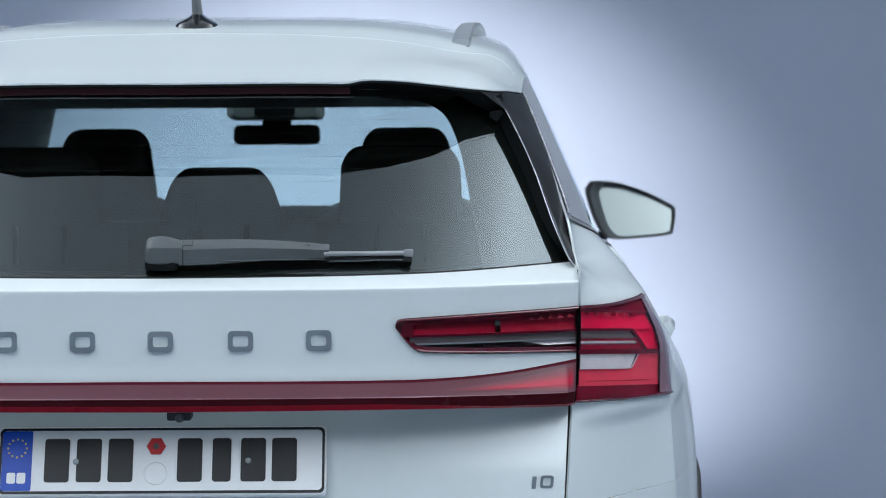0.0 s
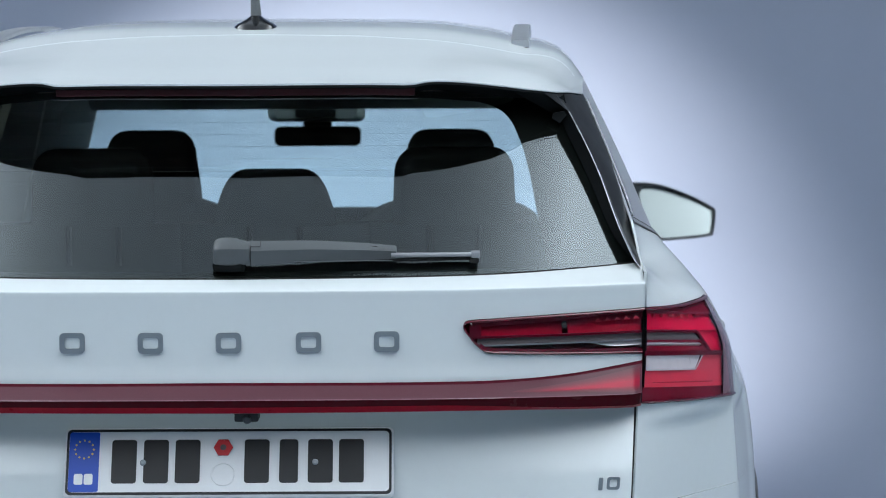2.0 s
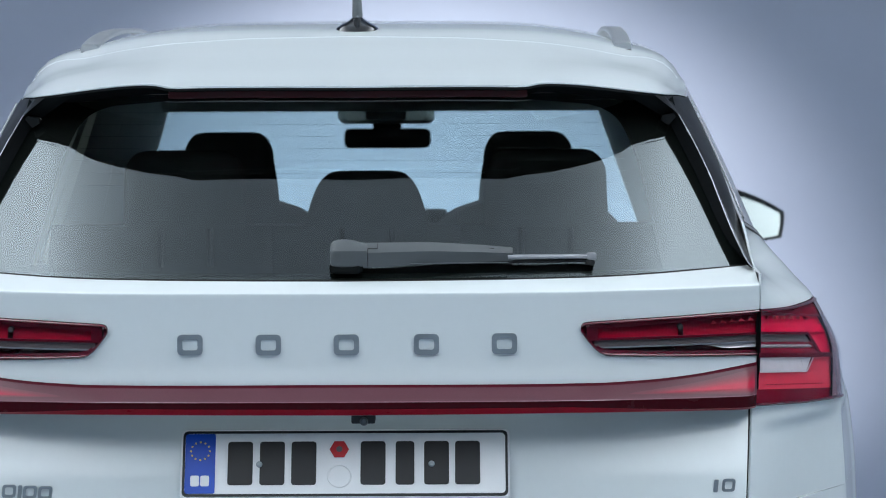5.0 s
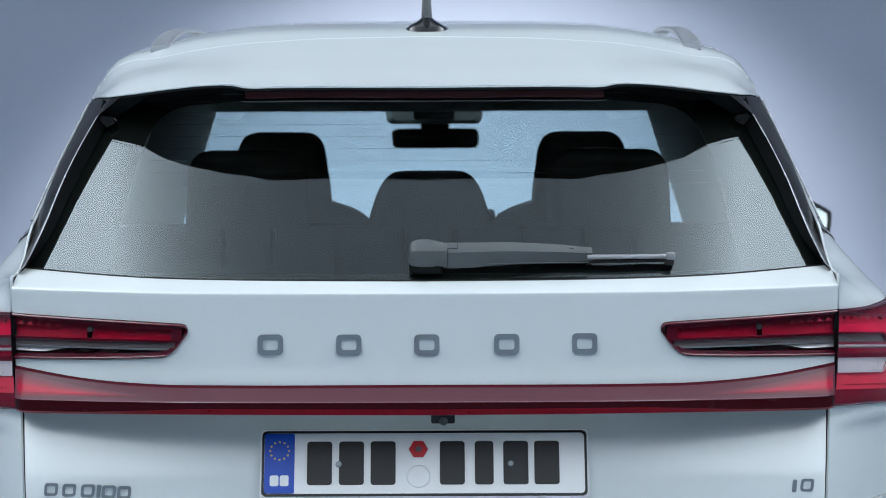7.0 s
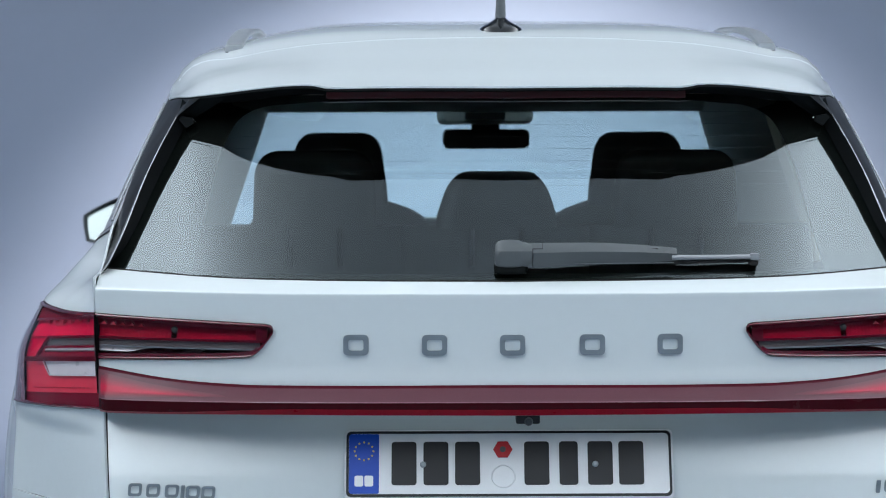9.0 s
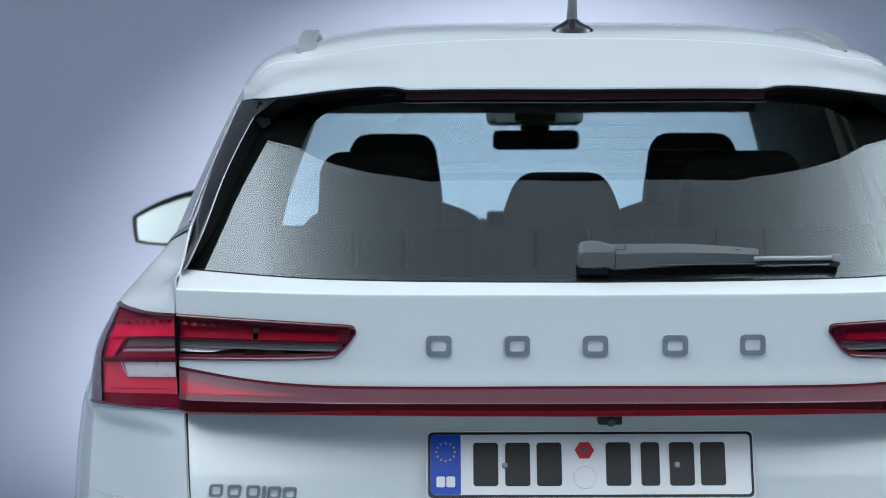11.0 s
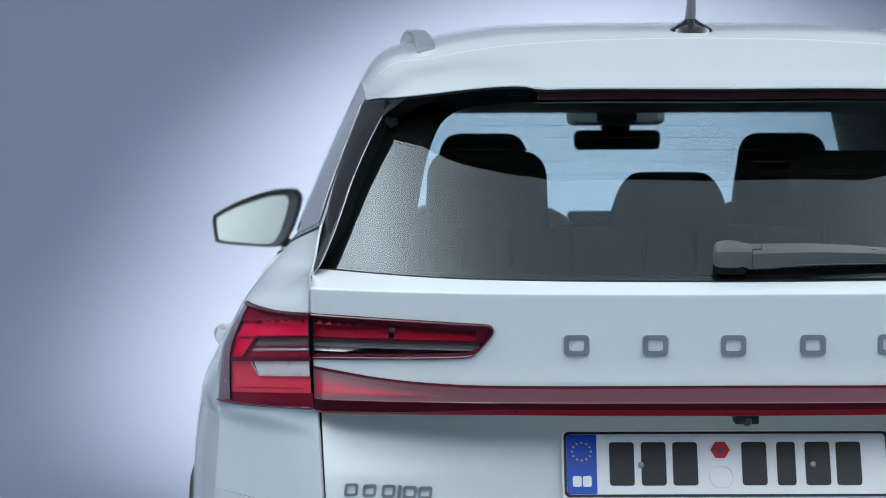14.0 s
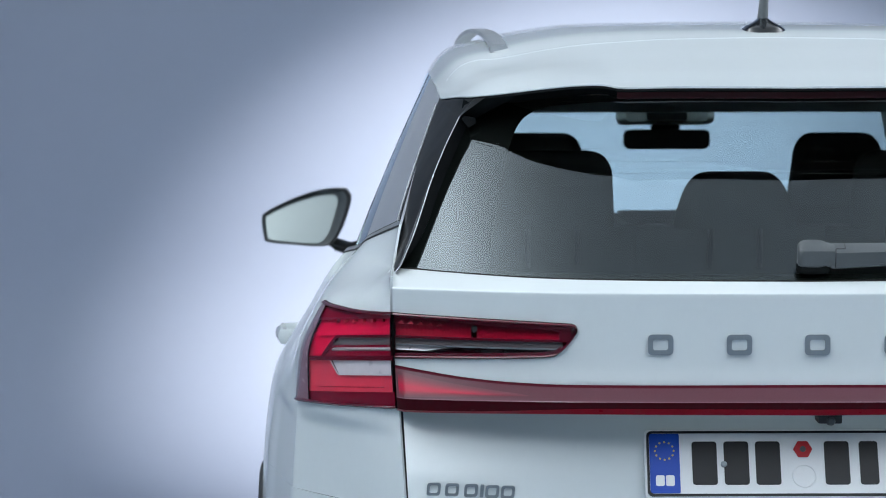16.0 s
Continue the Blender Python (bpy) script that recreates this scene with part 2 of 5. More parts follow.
SIDE_WALL = material("white_wall_paint", (0.62, 0.71, 0.80), 0.8, vary=0.015, scale=0.7, bump=0.05, bump_scale=120)
FLOOR = material("studio_floor_paint", (0.21, 0.26, 0.315), 0.5, vary=0.03, scale=0.9, bump=0.05, bump_scale=120)
CEILING = material("studio_ceiling", (0.30, 0.31, 0.33), 0.9, vary=0.03, scale=0.9)
FRAME = material("lamp_frame", (0.03, 0.03, 0.033), 0.5, vary=0.1, scale=8)
RIM = material("alloy_rim", (0.45, 0.46, 0.48), 0.28, metal=0.9, vary=0.05, scale=30)


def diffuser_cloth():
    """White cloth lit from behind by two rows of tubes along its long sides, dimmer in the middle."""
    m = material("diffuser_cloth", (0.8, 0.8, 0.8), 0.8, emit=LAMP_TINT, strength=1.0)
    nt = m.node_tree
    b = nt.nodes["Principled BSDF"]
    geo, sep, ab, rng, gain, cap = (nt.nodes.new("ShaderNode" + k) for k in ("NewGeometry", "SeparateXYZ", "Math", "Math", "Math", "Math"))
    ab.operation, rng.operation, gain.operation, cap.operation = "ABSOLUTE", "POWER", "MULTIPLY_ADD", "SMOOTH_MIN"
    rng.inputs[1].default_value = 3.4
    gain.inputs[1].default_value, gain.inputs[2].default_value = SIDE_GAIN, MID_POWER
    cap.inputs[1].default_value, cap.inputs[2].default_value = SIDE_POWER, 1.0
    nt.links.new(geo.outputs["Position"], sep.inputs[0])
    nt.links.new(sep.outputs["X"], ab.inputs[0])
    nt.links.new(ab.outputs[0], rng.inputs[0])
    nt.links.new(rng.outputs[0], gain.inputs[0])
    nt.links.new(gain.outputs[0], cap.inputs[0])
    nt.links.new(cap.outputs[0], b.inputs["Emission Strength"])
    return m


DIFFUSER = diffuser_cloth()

# ---- the studio ----
WALL_Y, ROOM_X, BACK_Y, TOP = 5.8, 7.5, -9.0, 5.2
COVE = 0.9


def cyc(u, v):
    # floor runs into the wall over a round cove
    x = lerp(-ROOM_X, ROOM_X, u)
    straight, arc, up = WALL_Y - COVE - BACK_Y, COVE * math.pi / 2, TOP - COVE
    s = v * (straight + arc + up)
    if s < straight:
        return (x, BACK_Y + s, 0)
    if s < straight + arc:
        a = (s - straight) / COVE
        return (x, WALL_Y - COVE + COVE * math.sin(a), COVE - COVE * math.cos(a))
    return (x, WALL_Y, COVE + s - straight - arc)


floor_len = (4.88 - BACK_Y) / (WALL_Y - COVE - BACK_Y + COVE * math.pi / 2 + TOP - COVE)
floor = part("floor", sheet(cyc, 12, 40, 0.0, (0, 1, 0, floor_len)), FLOOR, None)
tagged(floor, "smooth grey painted studio floor", "floor", kind="structure")
wall = part("backdrop_wall", sheet(cyc, 12, 60, 0.0, (0, 1, floor_len, 1)), BACKDROP, None)
tagged(wall, "pale grey-blue curved studio backdrop wall", "wall", kind="structure")
for name, x0, x1, y0, y1, z0, z1, mat, lab in (
        ("wall_east", ROOM_X, ROOM_X + 0.2, BACK_Y, WALL_Y, 0, TOP, SIDE_WALL, "plain white studio side wall"),
        ("wall_west", -ROOM_X - 0.2, -ROOM_X, BACK_Y, WALL_Y, 0, TOP, SIDE_WALL, "plain white studio side wall"),
        ("wall_south", -ROOM_X, ROOM_X, BACK_Y - 0.2, BACK_Y, 0, TOP, SIDE_WALL, "plain white studio rear wall"),
        ("ceiling", -ROOM_X, ROOM_X, BACK_Y, WALL_Y, TOP, TOP + 0.2, CEILING, "dark grey studio ceiling")):
    tagged(part(name, box(x0, x1, y0, y1, z0, z1), mat, None), lab, "wall" if "wall" in name else "ceiling", kind="structure")


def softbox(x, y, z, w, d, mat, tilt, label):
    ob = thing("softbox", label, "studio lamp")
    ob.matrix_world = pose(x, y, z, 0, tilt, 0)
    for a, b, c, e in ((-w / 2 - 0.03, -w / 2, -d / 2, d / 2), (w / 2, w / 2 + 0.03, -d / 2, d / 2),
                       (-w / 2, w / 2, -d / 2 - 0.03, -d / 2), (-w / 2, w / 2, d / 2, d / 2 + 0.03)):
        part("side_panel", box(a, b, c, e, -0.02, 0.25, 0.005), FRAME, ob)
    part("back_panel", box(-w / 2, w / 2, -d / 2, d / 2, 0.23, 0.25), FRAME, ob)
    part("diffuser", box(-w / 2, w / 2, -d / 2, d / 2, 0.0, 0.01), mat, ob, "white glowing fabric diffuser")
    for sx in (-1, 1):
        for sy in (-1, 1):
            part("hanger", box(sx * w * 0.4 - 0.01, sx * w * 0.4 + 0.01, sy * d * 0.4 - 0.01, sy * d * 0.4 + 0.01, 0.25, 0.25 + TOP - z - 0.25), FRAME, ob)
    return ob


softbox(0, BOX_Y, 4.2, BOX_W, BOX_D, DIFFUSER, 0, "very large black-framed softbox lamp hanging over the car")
hung = thing("hanging_spotlight", "black spotlight hanging from the ceiling, aimed at the backdrop", "studio lamp")
hung.location = (0, SPOT_Y, SPOT_Z)
part("ceiling_plate", box(-0.08, 0.08, -0.08, 0.08, TOP - SPOT_Z - 0.02, TOP - SPOT_Z - 0.001, 0.004), FRAME, hung)
for sx in (-1, 1):
    part("yoke", box(sx * 0.14 - 0.006, sx * 0.14 + 0.006, -0.02, 0.02, 0.0, 0.32, 0.002), FRAME, hung)
part("yoke_bridge", box(-0.146, 0.146, -0.02, 0.02, 0.32, 0.335, 0.002), FRAME, hung)
part("pole", box(-0.015, 0.015, -0.015, 0.015, 0.335, TOP - SPOT_Z - 0.02, 0.004), FRAME, hung)
part("lamp_can", moved(lathe([(0.02, -0.30), (0.10, -0.29), (0.125, -0.2), (0.13, -0.03)], 24), look((0, 0, 0), (0, 3.1, -3.3)) @ Matrix.Rotation(radians(90), 4, "Y")), FRAME, hung)

# ---- the car's surfaces: x to its right, y forward from the number plate, z up ----
R = curve((0, -0.062), (0.2, -0.056), (0.372, -0.040), (0.5, -0.005), (0.6, 0.034), (0.672, 0.070), (0.72, 0.118), (0.78, 0.20), (0.848, 0.317))
PX_ = (0.675, 0.72, 0.78, 0.848, 0.885, 0.918, 0.94, 0.948, 0.945, 0.93, 0.93, 0.935, 0.91, 0.83, 0.68, 0.4, 0.0)
PY_ = (0.072, 0.118, 0.20, 0.317, 0.45, 0.65, 0.9, 1.2, 1.8, 2.6, 3.3, 3.74, 4.1, 4.38, 4.55, 4.63, 4.66)
acc = [0.0]
for i in range(1, len(PX_)):
    acc.append(acc[-1] + math.hypot(PX_[i] - PX_[i - 1], PY_[i] - PY_[i - 1]))
LEN = acc[-1]
S1, S2 = acc[3], acc[5]
path_x, path_y = curve(*zip(acc, PX_)), curve(*zip(acc, PY_))
k_rear = curve((0.25, 0.8), (0.5, 0.98), (0.716, 1.0), (0.85, 0.98), (0.96, 0.93), (1.03, 0.85), (1.114, 0.71), (1.18, 0.56), (1.25, 0.30), (1.31, 0.08))
k_tail = curve((0.25, 0.8), (0.5, 0.98), (0.716, 1.0), (0.85, 0.98), (0.96, 0.94), (1.01, 0.93), (1.085, 0.91), (1.114, 0.86), (1.14, 0.78), (1.18, 0.63), (1.222, 0.16), (1.242, -0.05), (1.27, -0.09), (1.312, -0.135))
k_side = curve((0.25, 0.8), (0.5, 0.97), (0.7, 1.0), (0.9, 0.95), (1.0, 0.74), (1.08, 0.46), (1.14, 0.30), (1.25, 0.07), (1.31, -0.1))
belt = curve((0.07, 1.236), (0.15, 1.240), (0.17, 1.247), (0.234, 1.312), (0.30, 1.308), (0.6, 1.255), (1.0, 1.215), (1.6, 1.165), (2.6, 1.11), (3.3, 1.08), (3.74, 1.04), (4.2, 0.97), (4.5, 0.86), (4.66, 0.78))


def along(y):
    """The way along the plan path at which it reaches y."""
    a, b = 0.0, LEN
    for _ in range(40):
        m = (a + b) / 2
        a, b = (m, b) if path_y(m) < y else (a, m)
    return a


def lean(z):
    """How far the gap beside the tailgate has moved inward at height z, between the lamp's top and the bar's underside."""
    return 0.0075 * min(1.0, max(0.0, (1.175 - z) / 0.155))


def side(s, z, out=0.0):
    X, Y = path_x(s), path_y(s)
    # below the lamp two straight runs meet in an upright crease at the lamp's outer corner
    w = (1 - smooth(0.97, 1.0, z)) * (1 - smooth(S1 + 0.2, S2, s))
    if w:
        a, b, t = ((0.675, 0.072), (0.848, 0.317), s / S1) if s < S1 else ((0.848, 0.317), (0.918, 0.65), (s - S1) / (S2 - S1))
        X, Y = lerp(X, lerp(a[0], b[0], t), w), lerp(Y, lerp(a[1], b[1], t), w)
    k = lerp(lerp(k_tail(z), k_rear(z), smooth(0.22, 0.55, Y)), k_side(z), smooth(1.0, 2.2, Y)) - lerp(0.030, 0.105, smooth(0.97, 1.12, z)) * smooth(0.35, 0.8, Y) * (1 - smooth(1.2, 2.4, Y))
    x = 0.675 + (X - 0.675) * k if X > 0.675 else X
    # beside the tailgate gap the panel starts at the gap itself, and below the lamp it steps back to the lower panel
    near = 1 - smooth(0.0, 0.16, s)
    x -= near * (0.0035 + lean(z) if z > 1.02 else lerp(0.0165, 0.0315, (1.02 - z) / 0.22))
    Y -= near * (1 - smooth(1.0, 1.03, z)) * (0.014 - low_lean(z))
    if out:
        dx, dy = path_x(s + 0.01) - path_x(s - 0.01), path_y(s + 0.01) - path_y(max(0, s - 0.01))
        n = math.hypot(dx, dy) or 1
        w = smooth(0.0, 0.05, s)
        x, Y = x + out * dy / n * w, Y - out * lerp(1.0, dx / n, w)
    return Vector((x, Y, z))


roof_c = curve((0.135, 1.5345), (0.2, 1.547), (0.3, 1.568), (0.45, 1.598), (0.55, 1.617), (0.67, 1.638), (0.9, 1.649), (1.2, 1.656), (1.6, 1.660), (2.2, 1.638), (2.75, 1.575))
roof_w = curve((0.1, 0.555), (0.524, 0.588), (0.8, 0.602), (1.5, 0.612), (2.75, 0.60))
roof_drop = curve((0.15, 0.085), (0.25, 0.074), (0.35, 0.066), (0.42, 0.076), (0.524, 0.096), (0.8, 0.102))
lip_y = curve((0, 0.155), (0.29, 0.166), (0.325, 0.177), (0.37, 0.188), (0.475, 0.233), (0.53, 0.281), (0.557, 0.330), (0.576, 0.42), (0.588, 0.524))


lip_z = curve((0, 0.0025), (0.5, 0.0025), (0.53, 0.003), (0.575, 0.0072), (0.63, 0.0076), (0.75, 0.0060), (0.85, 0.0052), (0.9, 0.0045), (0.93, 0.0018), (0.95, -0.001), (0.965, -0.0035), (0.985, -0.002), (1, 0))


roof_arch = curve((0, 0), (0.3, 0.010), (0.5, 0.042), (0.7, 0.185), (0.82, 0.355), (0.88, 0.43), (0.93, 0.53), (0.97, 0.73), (1.0, 1.0))


def roof(r, v, drop=0.0):
    # r from -1 to 1 across, v from the spoiler's lip to the windscreen
    y = lerp(lip_y(abs(r) * 0.588), 2.75, v)
    return Vector((r * roof_w(y), y, roof_c(y) - roof_drop(y) * lerp(abs(r) ** 5, roof_arch(abs(r)), smooth(0.02, 0.10, v)) - drop + lip_z(abs(r)) * (1 - smooth(0.0, 0.1, v))))


def glass_y(x, z):
    return -0.015 + (z - 1.241) * 1.11 + 0.172 * (abs(x) / 0.67) ** 3.0


glass_w = curve((1.241, 0.662), (1.3, 0.645), (1.4, 0.598), (1.488, 0.545), (1.525, 0.52))
glass_b = curve((0, 1.236), (0.4, 1.238), (0.66, 1.246))

car = thing("car", "white mid-size estate car with red tail lamps, parked in a studio", "car")
A = along
# the panels below the lamps lean out towards the bumper
low_lean = curve((0.78, -0.046), (0.84, -0.038), (0.88, -0.030), (0.92, -0.0185), (0.95, -0.008), (0.985, 0.007), (1.01, 0.019), (1.035, 0.031))

# painted side panels, each cut where the real ones part
ARCHES = ((0.95, 0.36), (3.74, 0.36))
lamp_top = lambda u: 1.1785 - 0.004 * math.sin(math.pi * u) - 0.002 * smooth(0.6, 1.0, u)
lamp_bot = lambda u: lerp(1.0195, 1.0045, u)


def slit(sheets):
    """Sheets given as (f, columns, rows) that join where their edges meet; elsewhere an opening stays between them."""
    bm = bmesh.new()
    for f, us, vs in sheets:
        rows = [[bm.verts.new(f(u, v)) for v in vs] for u in us]
        for i in range(len(us) - 1):
            for j in range(len(vs) - 1):
                bm.faces.new((rows[i][j], rows[i + 1][j], rows[i + 1][j + 1], rows[i][j + 1]))
    bmesh.ops.remove_doubles(bm, verts=bm.verts, dist=0.00008)
    return bm


steps = lambda n: [k / n for k in range(n + 1)]
for s in (-1, 1):
    # rear wing with the opening for the lamp
    z_low = lambda q: lamp_bot(min(1, q / S1))
    z_high = lambda q: lamp_top(min(1, q / S1))
    lamp_s = [S1 * k / 40 for k in range(41)]
    rest_s = [lerp(S1, A(1.42), (k / 60) ** 1.5) for k in range(1, 61)]
    bm = slit(((lambda q, v: side(q, lerp(0.8545, z_low(q), v)), lamp_s + rest_s, steps(24)),
               (lambda q, v: side(q, lerp(z_low(q), z_high(q), v)), [S1] + rest_s, steps(24)),
               (lambda q, v: side(q, lerp(z_high(q), belt(path_y(q)), v)), lamp_s + rest_s, steps(24))))
    part("quarter_panel", flip(thicken(bm, 0.004), s), WHITE, car)
    for name, y0, y1, z0, nu, nv in (("rear_door", 1.424, 2.38, 0.36, 20, 26),
                                     ("front_door", 2.384, 3.32, 0.36, 20, 26), ("fender", 3.324, 4.12, 0.36, 24, 24)):
        s0, s1 = A(y0), A(y1)
        bm = sheet(lambda u, v: side(lerp(s0, s1, u), lerp(z0, belt(path_y(lerp(s0, s1, u))), v)), nu, nv)
        cut = [f for f in bm.faces if any((f.calc_center_median().y - cy) ** 2 + (f.calc_center_median().z - cz) ** 2 < 0.40 ** 2 for cy, cz in ARCHES)]
        bmesh.ops.delete(bm, geom=cut, context="FACES")
        part(name, flip(thicken(bm, 0.004), s), WHITE, car)
    # lower flank with the bumper corner in front of and behind the wheels
    bm = sheet(lambda u, v: side(lerp(0.0, A(1.42), u ** 1.3), lerp(0.36, 0.854, v), 0.0035 * (1 - smooth(0.6 * S1, 1.1 * S1, lerp(0.0, A(1.42), u ** 1.3)))), 80, 20)
    cut = [f for f in bm.faces if (f.calc_center_median().y - 0.95) ** 2 + (f.calc_center_median().z - 0.36) ** 2 < 0.40 ** 2]
    bmesh.ops.delete(bm, geom=cut, context="FACES")
    part("bumper_corner", flip(thicken(bm, 0.004), s), WHITE, car)
    # sill
    bm = sheet(lambda u, v: side(lerp(A(1.38), A(3.34), u), lerp(0.24, 0.357, v), 0.006), 20, 4, 0.02)
    part("sill", flip(bm, s), BLACK, car, "black plastic sill cladding")
    for cy, cz in ARCHES:
        rings = []
        for k in range(33):
            a = radians(-20 + 220 * k / 32)
            ring = []
            for rr, o in ((0.372, -0.05), (0.372, 0.003), (0.38, 0.008), (0.43, 0.007), (0.442, 0.004), (0.442, -0.03)):
                y, z = cy + rr * math.cos(a), cz + rr * math.sin(a)
                p = side(A(y), max(0.26, z), 0)
                ring.append((p.x + o, y, z))
            rings.append(ring)
        part("wheel_arch", flip(loft(rings), s), BLACK, car, "black plastic wheel arch cladding")

# front end, hood and windscreen
bm = sheet(lambda u, v: (lambda p: (p.x, p.y, p.z))(side(lerp(A(4.124), LEN, u), lerp(0.3, belt(path_y(lerp(A(4.124), LEN, u))), v))), 24, 14)
part("front_bumper", flip(bm, 1), WHITE, car)
bm = sheet(lambda u, v: (lambda p: (p.x, p.y, p.z))(side(lerp(A(4.124), LEN, u), lerp(0.3, belt(path_y(lerp(A(4.124), LEN, u))), v))), 24, 14)
part("front_bumper", flip(bm, -1), WHITE, car)


def hood(u, v):
    p = side(lerp(A(3.34), LEN - 0.02, u), belt(path_y(lerp(A(3.34), LEN - 0.02, u))))
    r = lerp(-1, 1, v)
    return (r * p.x, p.y - 0.002, p.z + 0.05 * (1 - r * r) * (1 - u) + 0.01 * (1 - r * r))


part("hood", sheet(hood, 26, 24, 0.004), WHITE, car)


def screen(u, v):
    r = lerp(-1, 1, u)
    top = roof(r, 1.0, 0.006)
    low = Vector((r * (side(along(3.36), belt(3.36)).x - 0.004), 3.36 + 0.16 * (1 - r * r), 1.085 + 0.03 * (1 - r * r)))
    p = low.lerp(top, v)
    p.y += 0.05 * math.sin(math.pi * v)
    return p


part("windscreen", sheet(screen, 24, 12, 0.004), SCREEN, car, "clear windscreen glass")
part("cowl", box(-0.72, 0.72, 3.30, 3.50, 0.98, 1.07, 0.02), BLACK, car)

# roof with its rear spoiler
part("roof", sheet(lambda u, v: roof(lerp(-1, 1, u), v ** 1.6), 64, 60, 0.006), WHITE, car)


joint_y = curve((0, 0.584), (0.3, 0.574), (0.52, 0.556), (0.71, 0.556), (0.82, 0.572), (0.9, 0.600), (0.97, 0.590))


def joint(u, v):
    # slightly raised edge where the spoiler meets the roof
    r = lerp(-0.975, 0.975, u)
    y0 = lip_y(abs(r) * 0.588)
    y = joint_y(abs(r)) + lerp(-0.007, 0.007, v)
    return roof(r, (y - y0) / (2.75 - y0)) + Vector((0, 0, 0.0011 * math.sin(math.pi * v) - 0.0002))


part("roof_joint", sheet(joint, 90, 6), WHITE, car)


def lip_section(u, v):
    # rounded lip, then the black underside running forward to the glass
    r = lerp(-1, 1, u)
    p = roof(r, 0.0)
    mid = 1 - smooth(0.29, 0.34, abs(p.x))
    a = v * math.pi * 0.6
    return (p.x, p.y + 0.0012 - 0.0012 * math.sin(a), p.z - 0.0012 + 0.0012 * math.cos(a) - 0.001 * mid * v)


part("spoiler_lip", sheet(lip_section, 64, 8), WHITE, car)


def under(u, v):
    r = lerp(-1, 1, u)
    p = roof(r, 0.0)
    mid = 1 - smooth(0.29, 0.34, abs(p.x))
    y = p.y + 0.0005 + v * (lerp(0.09, 0.13, mid) + 0.16 * smooth(0.48, 0.57, abs(p.x)))
    return (p.x * (1 - 0.03 * v), y, p.z - 0.0022 - 0.001 * mid - 0.012 * v)


part("spoiler_underside", sheet(under, 64, 6, 0.004), MATT_BLACK, car, "black underside of the roof spoiler")


def brake(u, v):
    x = lerp(-0.297, 0.297, u)
    p = roof(x / 0.57, 0.0)
    return (x, p.y + 0.020 + 0.001 * v, lerp(p.z - 0.0200, p.z - 0.0055, v))


part("brake_light", sheet(brake, 40, 4, 0.01), BRAKE_RED, car, "dark red high-level brake light strip")


def brake_trim(u, v):
    x = lerp(-0.302, 0.302, u)
    p = roof(x / 0.57, 0.0)
    return (x, p.y + 0.014 + 0.002 * v, lerp(p.z - 0.0256, p.z - 0.0243, v))


part("chrome_strip", sheet(brake_trim, 40, 2, 0.0006), DARK_CHROME, car, "thin glossy trim under the brake light")

# rear window: black ceramic border and the clear pane
def pane_at(u, v, off=0.0):
    z0 = glass_b(abs(lerp(-1, 1, u)) * 0.66)
    z = lerp(z0, 1.525, v)
    x = lerp(-1, 1, u) * glass_w(z)
    return (x, glass_y(x, z) + off, z)


part("rear_window", sheet(lambda u, v: pane_at(u, v), 56, 30), GLASS, car, "tinted rear window glass with fine heater lines")
clear_w = curve((1.23, 0.515), (1.33, 0.497), (1.41, 0.482), (1.463, 0.464), (1.482, 0.452), (1.496, 0.434), (1.505, 0.410), (1.5105, 0.375), (1.5135, 0.32))


def frit(u, v):
    z = lerp(1.245, 1.5135, v)
    x = lerp(clear_w(z), glass_w(z) - 0.002, u)
    return (x, glass_y(x, z) + 0.004, z)


for s in (-1, 1):
    part("window_border", flip(sheet(frit, 8, 40), s), BORDER, car, "black printed window border")
part("window_border", sheet(lambda u, v: (lambda x, z: (x, glass_y(x, z) + 0.004, z))(lerp(-0.515, 0.515, u), lerp(1.5137, 1.525, v)), 30, 2), BORDER, car, "black printed window border")
part("window_border", sheet(lambda u, v: (lambda x, z: (x, glass_y(x, z) + 0.004, z))(lerp(-0.65, 0.65, u), lerp(1.2385, 1.2447, v)), 30, 2), BORDER, car, "black printed window border")
part("window_seal", sheet(lambda u, v: (lambda x: (x, glass_y(x, glass_b(abs(x))) - 0.006 + 0.01 * v, glass_b(abs(x)) + lerp(-0.006, 0.001, v)))(lerp(-0.662, 0.662, u)), 40, 2), RUBBER, car)
window = [o for o in car.children if o.name == "rear_window"][0]
for i in range(4, 11):
    z = 1.300 + 0.0195 * i
    w = clear_w(z) - 0.02
    bm = sheet(lambda u, v: (lambda x: (x, glass_y(x, z + 0.0003 * v) + 0.002, z + 0.00035 * v))(lerp(-w, w, u)), 24, 1)
    part("heater_line", bm, TRIM_DARK, window)
for x0, z0, z1 in ((-0.05, 1.398, 1.437), (0.06, 1.398, 1.437), (-0.30, 1.456, 1.495), (0.31, 1.456, 1.495)):
    part("heater_line", sheet(lambda u, v: (x0 + 0.0003 * u, glass_y(x0, lerp(z0, z1, v)) + 0.002, lerp(z0, z1, v)), 1, 12), TRIM_DARK, window)

